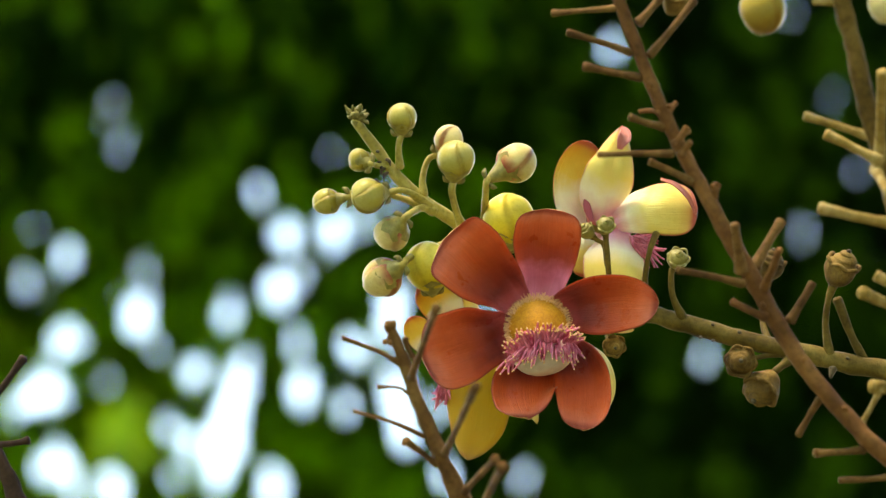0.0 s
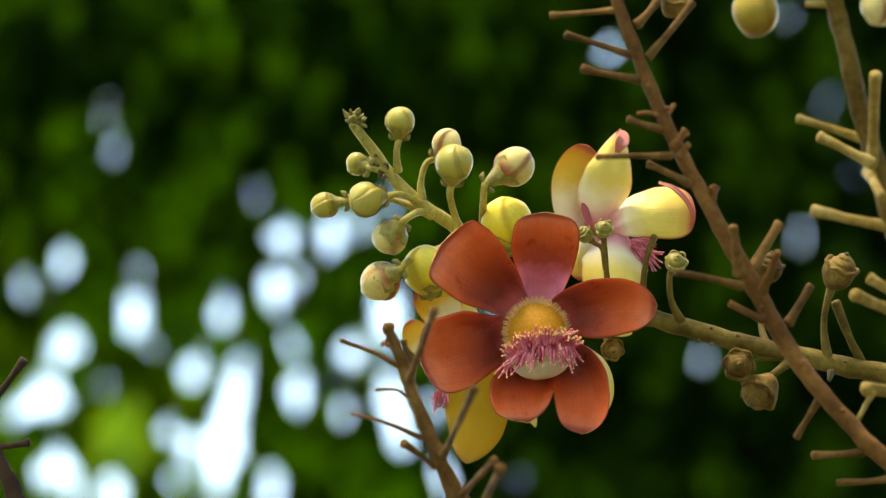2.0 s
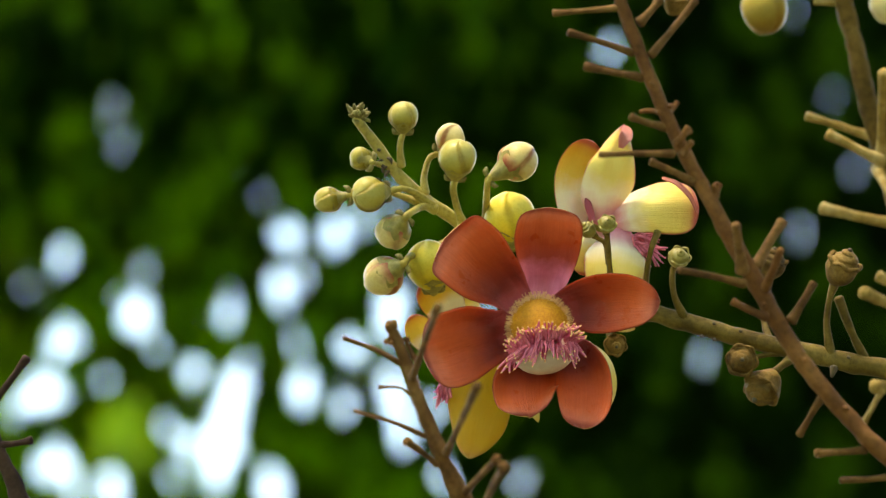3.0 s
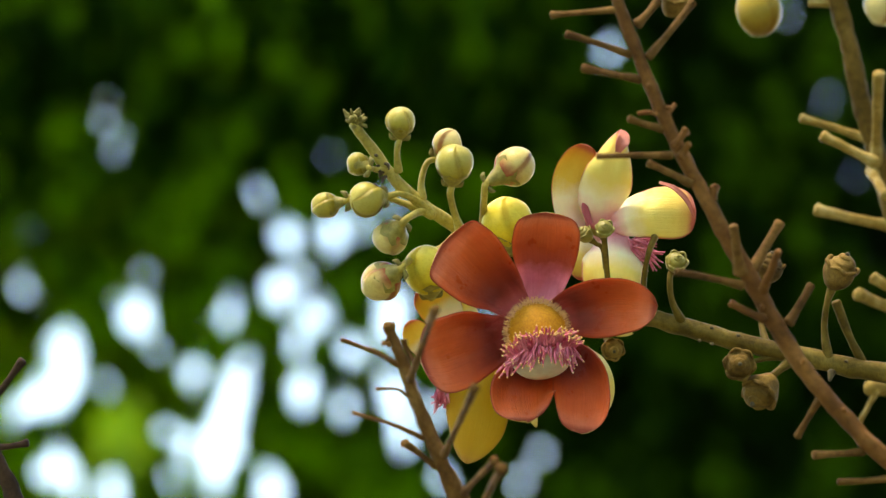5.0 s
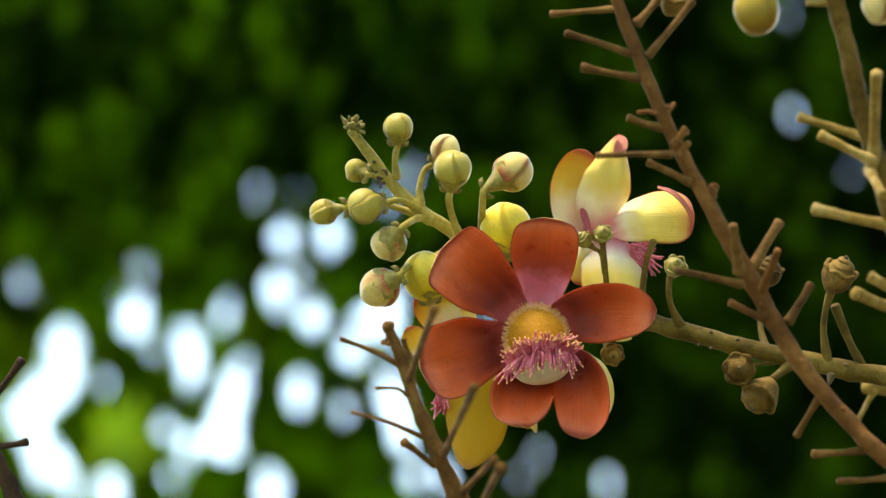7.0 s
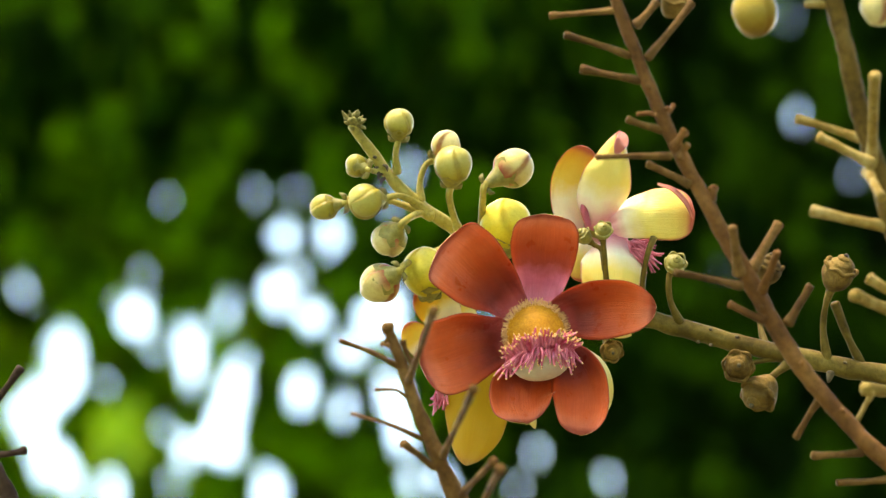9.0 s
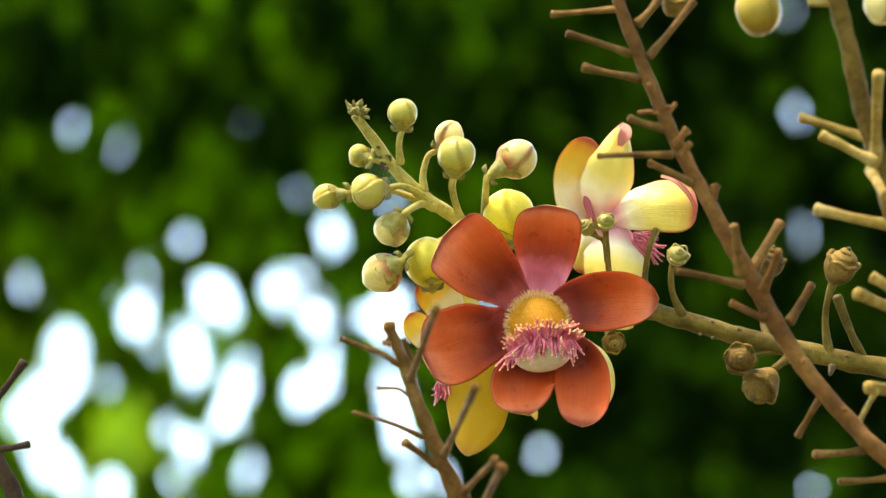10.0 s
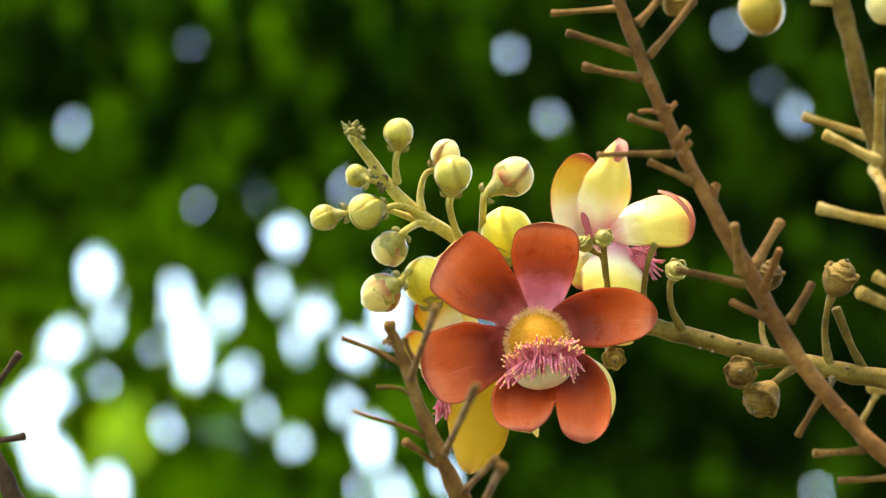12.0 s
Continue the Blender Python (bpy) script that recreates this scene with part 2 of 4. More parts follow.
def part(name, bm, material, parent, label="", kind=""):
    """Link a bmesh, drawn in the plan's metres, as one mesh under a thing or a part."""
    me = bpy.data.meshes.new(name)
    bmesh.ops.translate(bm, verts=bm.verts, vec=-OFFSET[root_of(parent).name])
    bmesh.ops.recalc_face_normals(bm, faces=bm.faces) if len(bm.verts) < 4000 else None
    bm.to_mesh(me)
    bm.free()
    for m in material if isinstance(material, (list, tuple)) else [material]:
        me.materials.append(m)
    for p in me.polygons:
        p.use_smooth = True
    ob = new(name, me)
    ob.parent = parent
    return tagged(ob, label, "", "", kind)


def curve(points, steps=8):
    """A smooth line through points in millimetres, in metres."""
    p = [Vector(q) * 0.001 for q in points]
    if len(p) == 2:
        return [p[0].lerp(p[1], i / steps) for i in range(steps + 1)]
    p = [p[0] * 2 - p[1]] + p + [p[-1] * 2 - p[-2]]
    out = []
    for i in range(1, len(p) - 2):
        a, b, c, d = p[i - 1:i + 3]
        for k in range(steps):
            t = k / steps
            out.append(0.5 * (2 * b + (c - a) * t + (2 * a - 5 * b + 4 * c - d) * t * t + (3 * b - a - 3 * c + d) * t ** 3))
    return out + [p[-2]]


def tube(bm, points, radii, steps=8, sides=10, rough=0.0, knob=0.0):
    """A tapered round stem; radii in millimetres, spread evenly along it; knob swells its end."""
    line = curve(points, steps)
    n = len(line)
    rings = []
    up = Vector((0.13, -0.9, 0.4))
    for i, c in enumerate(line):
        d = (line[min(i + 1, n - 1)] - line[max(i - 1, 0)]).normalized()
        s = d.cross(up).normalized()
        w = s.cross(d)
        f = i / (n - 1) * (len(radii) - 1)
        k = min(int(f), len(radii) - 2)
        r = (radii[k] + (radii[k + 1] - radii[k]) * (f - k)) * 0.001
        if knob:
            r *= 1 + knob * max(0, (i / (n - 1) - 0.8) / 0.2) ** 2
        ring = []
        for j in range(sides):
            a = 2 * math.pi * j / sides
            q = c + (s * math.cos(a) + w * math.sin(a)) * r
            if rough:
                q += (q - c) * rough * noise.noise(q * 160)
            ring.append(bm.verts.new(q))
        rings.append((ring, c, d, r))
    for (a, *_), (b, *_) in zip(rings, rings[1:]):
        for j in range(sides):
            bm.faces.new((a[j], a[(j + 1) % sides], b[(j + 1) % sides], b[j]))
    for (ring, c, d, r), sign in ((rings[0], -1), (rings[-1], 1)):
        inner = [bm.verts.new(c + (v.co - c) * 0.7 + d * sign * r * 0.35) for v in ring]
        tip = bm.verts.new(c + d * sign * r * 0.42)
        for j in range(sides):
            bm.faces.new((ring[j], ring[(j + 1) % sides], inner[(j + 1) % sides], inner[j]))
            bm.faces.new((inner[j], inner[(j + 1) % sides], tip))
    return bm


def blob(bm, centre, radii, axis=(0, 0, 1), rings=12, sides=16, shape=None, rough=0.0, freq=60):
    """A round body about an axis; shape(t) scales its radius from the base (0) to the end (1)."""
    c = Vector(centre) * 0.001
    q = Vector(axis).to_track_quat("Z", "Y").to_matrix()
    rx, rl = radii[0] * 0.001, radii[1] * 0.001
    rows = []
    for i in range(rings + 1):
        t = i / rings
        a = math.pi * t
        rr = math.sin(a) * (shape(t) if shape else 1)
        row = []
        for j in range(1 if i in (0, rings) else sides):
            b = 2 * math.pi * j / sides
            p = q @ Vector((rx * rr * math.cos(b), rx * rr * math.sin(b), -rl * math.cos(a)))
            if rough:
                p *= 1 + rough * noise.noise((c + p) * freq)
            row.append(bm.verts.new(c + p))
        rows.append(row)
    for a, b in zip(rows, rows[1:]):
        for j in range(sides):
            k = (j + 1) % sides
            if len(a) == 1:
                bm.faces.new((a[0], b[k], b[j]))
            elif len(b) == 1:
                bm.faces.new((a[j], a[k], b[0]))
            else:
                bm.faces.new((a[j], a[k], b[k], b[j]))
    return bm


def petal(name, parent, line, width, face=(0, -1, 0), cup=0.18, peak=0.62, claw=0.4, blunt=2.4, mats=None, label="",
          wave=0.03, skew=0.0, thick=1.3, roll=0.0):
    """A fleshy petal along a line from claw to rim, width in millimetres, hollow towards face."""
    bm = bmesh.new()
    lay = {k: bm.verts.layers.float.new(k) for k in ("along", "across", "rim")}
    fine = curve(line, 40)
    c = []
    for k in range(34):
        f = (1 - (1 - k / 33) ** 1.8) * (len(fine) - 1)
        i = min(int(f), len(fine) - 2)
        c.append((fine[i].lerp(fine[i + 1], f - i), f / (len(fine) - 1)))
    n, half = len(c), 10
    f = Vector(face).normalized()
    seed = sum(line[0]) * 0.13
    grid = []
    for i, (p, u) in enumerate(c):
        d = (c[min(i + 1, n - 1)][0] - c[max(i - 1, 0)][0]).normalized()
        s = d.cross(f).normalized()
        up = s.cross(d).normalized()
        if up.dot(f) < 0:
            up = -up
        if u > peak:
            w = max(0.0, 1 - ((u - peak) / (1 - peak)) ** blunt) ** (1 / blunt)
        else:
            k = u / peak
            w = claw + (1 - claw) * (k * k * (3 - 2 * k)) ** 0.75
        w = max(w, 0.015) * width * 0.0005
        row = []
        for j in range(-half, half + 1):
            v = j / half
            q = p + s * (v + skew * (1 - v * v)) * w
            q += up * (cup * w * (v * v) + roll * w * max(0, abs(v) - 0.7) ** 2 * 6)
            q += up * wave * width * 0.001 * noise.noise(Vector((u * 2.3 + seed, v * 1.6, seed)))
            q += s * 0.03 * width * 0.001 * noise.noise(Vector((u * 4 + seed, v, 3.7)))
            q += s * 0.007 * width * 0.001 * noise.noise(Vector((u * 17 + seed, v * 2, 9.1))) * abs(v)
            q += d * 0.016 * width * 0.001 * noise.noise(Vector((v * 7 + seed, 1.3, u))) * u * u
            row.append((q, up, u, v))
        grid.append(row)
    faces = []
    layers = []
    for side in (0, 1):
        vs = []
        for row in grid:
            r = []
            for q, up, u, v in row:
                e = min(1, (1 - abs(v)) * 5, (1 - u) * 6)
                t = thick * 0.0005 * (0.25 + 0.75 * math.sqrt(max(e, 0)))
                x = bm.verts.new(q + up * (t if side == 0 else -t))
                x[lay["along"]], x[lay["across"]] = u, v
                x[lay["rim"]] = max(abs(v) ** 2 * min(1, u * 2.2), u)
                r.append(x)
            vs.append(r)
        layers.append(vs)
    m = 2 * half
    for side, vs in enumerate(layers):
        for a, b in zip(vs, vs[1:]):
            for j in range(m):
                fc = bm.faces.new((a[j], a[j + 1], b[j + 1], b[j]))
                fc.material_index = side
    A, Bk = layers
    for i in range(n - 1):
        for j in (0, m):
            bm.faces.new((A[i][j], A[i + 1][j], Bk[i + 1][j], Bk[i][j]))
    for i in (0, n - 1):
        for j in range(m):
            bm.faces.new((A[i][j], A[i][j + 1], Bk[i][j + 1], Bk[i][j]))
    return part(name, bm, mats or [PETAL_RED, PETAL_BACK], parent, label)


def bud_body(centre, radius, axis, long=1.0, lobes=3):
    """A closed bud of overlapping petals about its axis."""
    bm = bmesh.new()
    along, seam = bm.verts.layers.float.new("along"), bm.verts.layers.float.new("seam")
    c, r = Vector(centre) * 0.001, radius * 0.001
    q = Vector(axis).to_track_quat("Z", "Y").to_matrix()
    turn = sum(centre) * 0.37
    rings, sides = 24, 60
    rows = []
    for i in range(rings + 1):
        t = i / rings
        a = math.pi * t
        row = []
        for j in range(1 if i in (0, rings) else sides):
            b = 2 * math.pi * j / sides
            k = ((b + turn + 1.1 * t) / (2 * math.pi) * lobes) % 1.0
            step = 0.15 * math.sin(a) * (k - 0.5)
            dent = -0.05 * math.exp(-((min(k, 1 - k)) / 0.045) ** 2) * math.sin(a)
            rr = r * (1 + step + dent + 0.03 * noise.noise(Vector((b, t * 3, turn))))
            p = q @ Vector((rr * math.sin(a) * math.cos(b), rr * math.sin(a) * math.sin(b), -rr * long * math.cos(a)))
            v = bm.verts.new(c + p)
            v[along], v[seam] = t, min(k, 1 - k)
            row.append(v)
        rows.append(row)
    for a, b in zip(rows, rows[1:]):
        for j in range(sides):
            k = (j + 1) % sides
            if len(a) == 1:
                bm.faces.new((a[0], b[k], b[j]))
            elif len(b) == 1:
                bm.faces.new((a[j], a[k], b[0]))
            else:
                bm.faces.new((a[j], a[k], b[k], b[j]))
    return bm


def calyx(centre, radius, axis, deep=0.75, reach=0.55):
    """A cup of blunt green sepals that holds the base of a bud."""
    bm = bmesh.new()
    c, r = Vector(centre) * 0.001, radius * 0.001
    q = Vector(axis).to_track_quat("Z", "Y").to_matrix()
    rows = []
    for t, w, z in ((0, 0.16, -1.0 - deep), (0.3, 0.26, -1.0 - deep * 0.7), (0.55, 0.42, -1.0 - deep * 0.25), (0.8, 0.66, -0.86), (1.0, 0.86, -0.66), (1.0, 0.80, -0.62)):
        row = []
        for j in range(24):
            b = 2 * math.pi * j / 24
            lobe = 0.5 + 0.5 * math.cos(6 * b)
            zz = z + (reach * 0.45 * lobe if t > 0.9 else 0)
            ww = math.sqrt(max(0.05, 1.04 - min(zz, 0) ** 2)) * 1.03 if t > 0.7 else w
            row.append(bm.verts.new(c + q @ Vector((r * ww * math.cos(b), r * ww * math.sin(b), r * zz))))
        rows.append(row)
    for a, b in zip(rows, rows[1:]):
        for j in range(24):
            bm.faces.new((a[j], a[(j + 1) % 24], b[(j + 1) % 24], b[j]))
    bm.faces.new(rows[0])
    return bm


def bud(parent, centre, radius, axis, stalk, mat, label, long=1.0, deep=0.6, thin=3.0, cup=True):
    """A bud with its calyx and pedicel; axis points from the calyx to the bud's end."""
    thin *= 0.64
    ob = part("bud", bud_body(centre, radius, axis, long), mat, parent, label)
    ax = Vector(axis).normalized()
    base = Vector(centre) - ax * radius * (0.95 + deep)
    if cup:
        part("calyx", calyx(centre, radius, axis, deep), CALYX, ob)
    if stalk:
        pts = [tuple(Vector(centre) - ax * radius * (0.9 + deep * 0.6)), tuple(base)] + list(stalk)
        part("pedicel", tube(bmesh.new(), pts, [thin * 1.35, thin * 1.15, thin, thin, thin * 1.1, thin * 1.6], 6, 10, 0.12), STEM, ob)
        bm = bmesh.new()
        side = ax.cross(Vector((0, 1, 0))).normalized()
        for s in (-1, 1):
            a = base + side * s * thin
            tube(bm, [tuple(a), tuple(a + side * s * 2.6 + ax * 0.6), tuple(a + side * s * 4.0 + ax * 2.6)], [1.2, 1.6, 0.5], 4, 6)
        part("bract", bm, BRACT, ob)
    return ob


def capsule(parent, centre, radius, axis, stalk, label, thin=2.6, mat=None, name="capsule"):
    """A woody young fruit: an urn with a toothed rim and a nipple on its cap."""
    bm = bmesh.new()
    blob(bm, centre, (radius, radius * 0.98), axis, 30, 30, lambda t: 0.70 + 0.38 * t - 0.13 * math.exp(-((t - 0.70) / 0.035) ** 2), 0.20, 120)
    ax = Vector(axis).normalized()
    side = ax.cross(Vector((0.2, 0.3, 1))).normalized()
    other = ax.cross(side)
    ob = part(name, bm, mat or WOODY, parent, label)
    ring = []
    for k in range(25):
        a = k * math.pi / 12
        d = side * math.cos(a) + other * math.sin(a)
        ring.append(tuple(Vector(centre) + d * radius * (0.90 + 0.07 * math.cos(6 * a)) + ax * radius * (0.40 + 0.10 * math.cos(6 * a))))
    part("sepal_ring", tube(bmesh.new(), ring, [radius * 0.10, radius * 0.13, radius * 0.10, radius * 0.12, radius * 0.10], 3, 8, 0.4), mat or WOODY, ob)
    part("cap", blob(bmesh.new(), tuple(Vector(centre) + ax * radius * 0.93), (radius * 0.40, radius * 0.22), axis, 8, 12, None, 0.15, 200), mat or WOODY, ob)
    part("nipple", blob(bmesh.new(), tuple(Vector(centre) + ax * radius * 1.12), (radius * 0.15, radius * 0.18), axis, 6, 8), mat or SCAR, ob)
    if stalk:
        pts = [tuple(Vector(centre) - ax * radius * 0.85)] + list(stalk)
        part("stalk", tube(bmesh.new(), pts, [thin * 1.1, thin * 0.72, thin * 0.72, thin * 1.2], 6, 10, 0.15), STEM_OLD, ob)
    return ob


def stub(parent, a, b, r0, r1, mat, knob=0.35, name="twig", bend=0.0):
    """The stump of a fallen flower stalk, from the branch a to its scarred end b."""
    va, vb = Vector(a), Vector(b)
    mid = (va + vb) / 2 + Vector((0, 0, bend)) + Vector((0, 1.0, 0.6)) * math.sin(va.x)
    return part(name, tube(bmesh.new(), [a, tuple(mid), b], [r0 * 1.15, r0 * 0.8, r0 * 0.78, r1 * 0.82], 8, 12, 0.16, knob), mat, parent)


# ---------------------------------------------------------------- setting
def build_ground():
    bm = bmesh.new()
    n = 24
    g = [[bm.verts.new(((i / n - 0.5) * 400, (j / n - 0.5) * 400, 0.03 * noise.noise(Vector((i, j, 0)))))
          for j in range(n + 1)] for i in range(n + 1)]
    for i in range(n):
        for j in range(n):
            bm.faces.new((g[i][j], g[i + 1][j], g[i + 1][j + 1], g[i][j + 1]))
    me = bpy.data.meshes.new("ground")
    bm.to_mesh(me)
    bm.free()
    me.materials.append(SOIL)
    tagged(new("ground", me), "shaded bare soil and litter under the trees", "ground", "", "structure")


# openings in the far trees, placed to fit the camera's view, through which the sky shows: across and up in millimetres,
# size, and the spells in which the sprigs beside them are keyed clear
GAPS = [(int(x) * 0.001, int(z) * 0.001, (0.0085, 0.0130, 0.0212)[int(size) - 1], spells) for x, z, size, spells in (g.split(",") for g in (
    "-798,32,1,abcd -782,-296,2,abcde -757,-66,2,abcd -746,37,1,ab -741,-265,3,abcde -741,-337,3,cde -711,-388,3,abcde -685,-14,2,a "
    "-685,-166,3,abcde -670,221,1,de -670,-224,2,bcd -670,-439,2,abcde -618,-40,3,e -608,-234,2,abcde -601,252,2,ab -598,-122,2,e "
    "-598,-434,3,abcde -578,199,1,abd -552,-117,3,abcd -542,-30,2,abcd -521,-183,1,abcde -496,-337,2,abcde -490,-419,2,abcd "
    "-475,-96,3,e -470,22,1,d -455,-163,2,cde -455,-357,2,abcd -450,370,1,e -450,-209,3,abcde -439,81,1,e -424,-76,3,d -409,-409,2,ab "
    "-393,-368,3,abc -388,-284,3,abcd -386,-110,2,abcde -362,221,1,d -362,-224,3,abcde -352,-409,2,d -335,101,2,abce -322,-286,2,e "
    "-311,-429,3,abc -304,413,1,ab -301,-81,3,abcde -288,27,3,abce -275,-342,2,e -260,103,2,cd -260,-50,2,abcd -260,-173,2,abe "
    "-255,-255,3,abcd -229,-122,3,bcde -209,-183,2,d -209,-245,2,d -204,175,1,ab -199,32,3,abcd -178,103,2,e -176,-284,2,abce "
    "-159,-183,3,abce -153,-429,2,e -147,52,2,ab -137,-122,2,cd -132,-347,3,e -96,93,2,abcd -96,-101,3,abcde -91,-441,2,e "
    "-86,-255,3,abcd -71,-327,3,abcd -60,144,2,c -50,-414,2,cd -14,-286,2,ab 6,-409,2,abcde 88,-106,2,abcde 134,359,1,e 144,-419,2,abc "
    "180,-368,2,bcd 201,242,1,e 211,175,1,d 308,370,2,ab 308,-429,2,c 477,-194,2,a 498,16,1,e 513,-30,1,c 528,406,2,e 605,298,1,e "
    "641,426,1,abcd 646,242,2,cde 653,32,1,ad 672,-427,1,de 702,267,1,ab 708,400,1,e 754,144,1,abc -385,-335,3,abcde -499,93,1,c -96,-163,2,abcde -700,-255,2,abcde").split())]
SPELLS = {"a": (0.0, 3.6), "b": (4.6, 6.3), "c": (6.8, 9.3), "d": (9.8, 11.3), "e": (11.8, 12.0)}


def leaf_mesh(name, leaves, *materials):
    """Many leaves, each folded along its midrib: place, direction, side and length of every one."""
    base = np.array([(0, 0, 0), (0.25, 0.19, 0.05), (0.62, 0.20, 0.05), (1, 0, -0.06), (0.62, -0.20, 0.05), (0.25, -0.19, 0.05), (0.5, 0, -0.03)])
    tri = [(0, 6, 1), (1, 6, 2), (2, 6, 3), (3, 6, 4), (4, 6, 5), (5, 6, 0)]
    verts, faces = [], []
    kinds = []
    for k, (p, d, s, l, *kind) in enumerate(leaves):
        kinds += [kind[0] if kind else 0] * len(tri)
        u = np.cross(d, s)
        verts.append(p + l * (base[:, :1] * d + base[:, 1:2] * s + base[:, 2:3] * u))
        faces += [(a + 7 * k, b + 7 * k, c + 7 * k) for a, b, c in tri]
    me = bpy.data.meshes.new(name)
    me.from_pydata(np.concatenate(verts).tolist(), [], faces)
    for m in materials:
        me.materials.append(m)
    me.polygons.foreach_set("material_index", kinds)
    return me


BOUGHS, SPRIGS = [], []


def build_sprig(bough, gap, hub, rng, material):
    """A small spray of leaves beside an opening, added and keyed to cover and clear it to fit the camera's view."""
    x, z, r, spells = gap
    leaves = []
    for _ in range(64):
        l = rng.uniform(0.036, 0.056)
        d = np.array((rng.normal(0, 0.4), rng.normal(0, 0.3), -1.0))
        d /= np.linalg.norm(d)
        side = np.cross(d, np.array((rng.normal(0, 0.4), 1.0, rng.normal(0, 0.3))))
        side /= np.linalg.norm(side)
        a, w = rng.uniform(0, 6.28), (r + 0.012) * math.sqrt(rng.uniform(0, 1))
        leaves.append((np.array((math.cos(a) * w, rng.normal(0, 0.006), math.sin(a) * w * 1.1)) - d * l * 0.5, d, side, l))
    ob = new("sprig", leaf_mesh("sprig", leaves, material))
    ob.parent = bough
    ob["kind"] = "stuff"
    shut = Vector((x * 0.99, hub.y - 0.26, z * 0.99)) - hub
    # the clear side: the way that leaves the other openings of those spells free
    others = [g for g in GAPS if set(g[3]) & set(spells)]

    def room(way):
        free = min(math.hypot(x + way.x - g[0], z + way.z - g[1]) - g[2] for g in others)
        return min(free, 0.05 + r * 0.7) - 0.12 * way.length

    ways = [Vector((math.cos(k * 0.3927), 0, math.sin(k * 0.3927))) * far for k in range(16) for far in (0.06, 0.08, 0.10, 0.13, 0.16)]
    SPRIGS.append((ob, shut, shut + max(ways, key=room), spells))


def build_far_tree(name, place, spans, label, seed, material, fade, dense):
    """A leafy tree behind the flowers: a trunk on the ground, limbs and drooping boughs of narrow leaves."""
    rng = np.random.default_rng(seed)
    root = new(name)
    o = Vector(place)
    root.matrix_basis = VIEW @ Matrix.Translation(o)
    OFFSET[root.name] = o
    tagged(root, label, "tree")
    foot = VIEW @ (o + Vector((0, 0.9, 0)))
    foot = Vector((foot.x, foot.y, 0))
    top = VIEW @ (o + Vector((0, 0.7, 1.6)))
    bm = bmesh.new()
    pts = [foot, foot.lerp(top, 0.35) + Vector((0.1, 0, 0)), foot.lerp(top, 0.7) - Vector((0.06, 0, 0)), top]
    tube(bm, [tuple((VIEW.inverted() @ p) * 1000) for p in pts], [170, 130, 110, 60], 8, 16, 0.1)
    part("trunk", bm, TRUNK, root)
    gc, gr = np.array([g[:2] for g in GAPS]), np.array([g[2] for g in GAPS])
    for x0, x1, z0, z1 in spans:
        area = (x1 - x0) * (z1 - z0)
        n = int(area * dense)
        leaves = []
        hub = Vector(((x0 + x1) / 2, o.y + 0.12, z1))
        for _ in range(n):
            p = np.array((rng.uniform(x0 - 0.04, x1 + 0.04), o.y + rng.uniform(-0.1, 0.1), rng.uniform(z0 - 0.04, z1 + 0.04)))
            if rng.random() > (p[0] - fade[0]) / (fade[1] - fade[0]):
                continue
            l = rng.uniform(0.045, 0.085)
            d = np.array((rng.normal(0, 0.45), rng.normal(0, 0.4), -1.0 + rng.normal(0, 0.35)))
            d /= np.linalg.norm(d)
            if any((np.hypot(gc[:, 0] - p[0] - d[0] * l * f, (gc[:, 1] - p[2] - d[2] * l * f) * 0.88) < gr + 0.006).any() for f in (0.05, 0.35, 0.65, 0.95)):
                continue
            s = np.cross(d, rng.normal(0, 1, 3) * (0.7, 0.5, 0.3) + np.array((0, 1.0, 0.2)))
            s /= np.linalg.norm(s)
            # lighter leaves low on the left: backlight put into leaf colour
            low_lit = min(1, max(0, (0.14 - p[2]) / 0.34)) * min(1, max(0, (0.05 - p[0]) / 0.5))
            # darker leaves high at the outer end: shade put into leaf colour
            high_shade = min(1, max(0, (p[2] - 0.12) / 0.3)) * min(1, max(0, (-0.25 - p[0]) / 0.35))
            kind = 1 if rng.random() < 0.8 * low_lit else 2 if rng.random() < 0.4 * high_shade else 0
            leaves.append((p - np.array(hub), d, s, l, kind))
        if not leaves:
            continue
        ob = new("bough", leaf_mesh("bough", leaves, material, LEAF_LIT, LEAF_SHADED))
        ob.parent = root
        ob.matrix_basis = Matrix.Translation(hub - o)
        ob["kind"] = "stuff"
        limb = bmesh.new()
        tube(limb, [tuple((o + Vector((0, 0.75, 1.3))) * 1000), tuple((o.lerp(hub, 0.6) + Vector((0, 0.45, 0.5))) * 1000), tuple((hub + Vector((0, 0.12, 0))) * 1000)], [16, 6, 2], 8, 8, 0.1)
        part("limb", limb, TRUNK, root)
        BOUGHS.append((ob, hub - o, rng.uniform(0, 6.28), rng.uniform(0.7, 1.3)))
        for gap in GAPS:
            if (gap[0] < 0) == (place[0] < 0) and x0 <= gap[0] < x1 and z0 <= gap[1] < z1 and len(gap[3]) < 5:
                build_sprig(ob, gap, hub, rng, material)


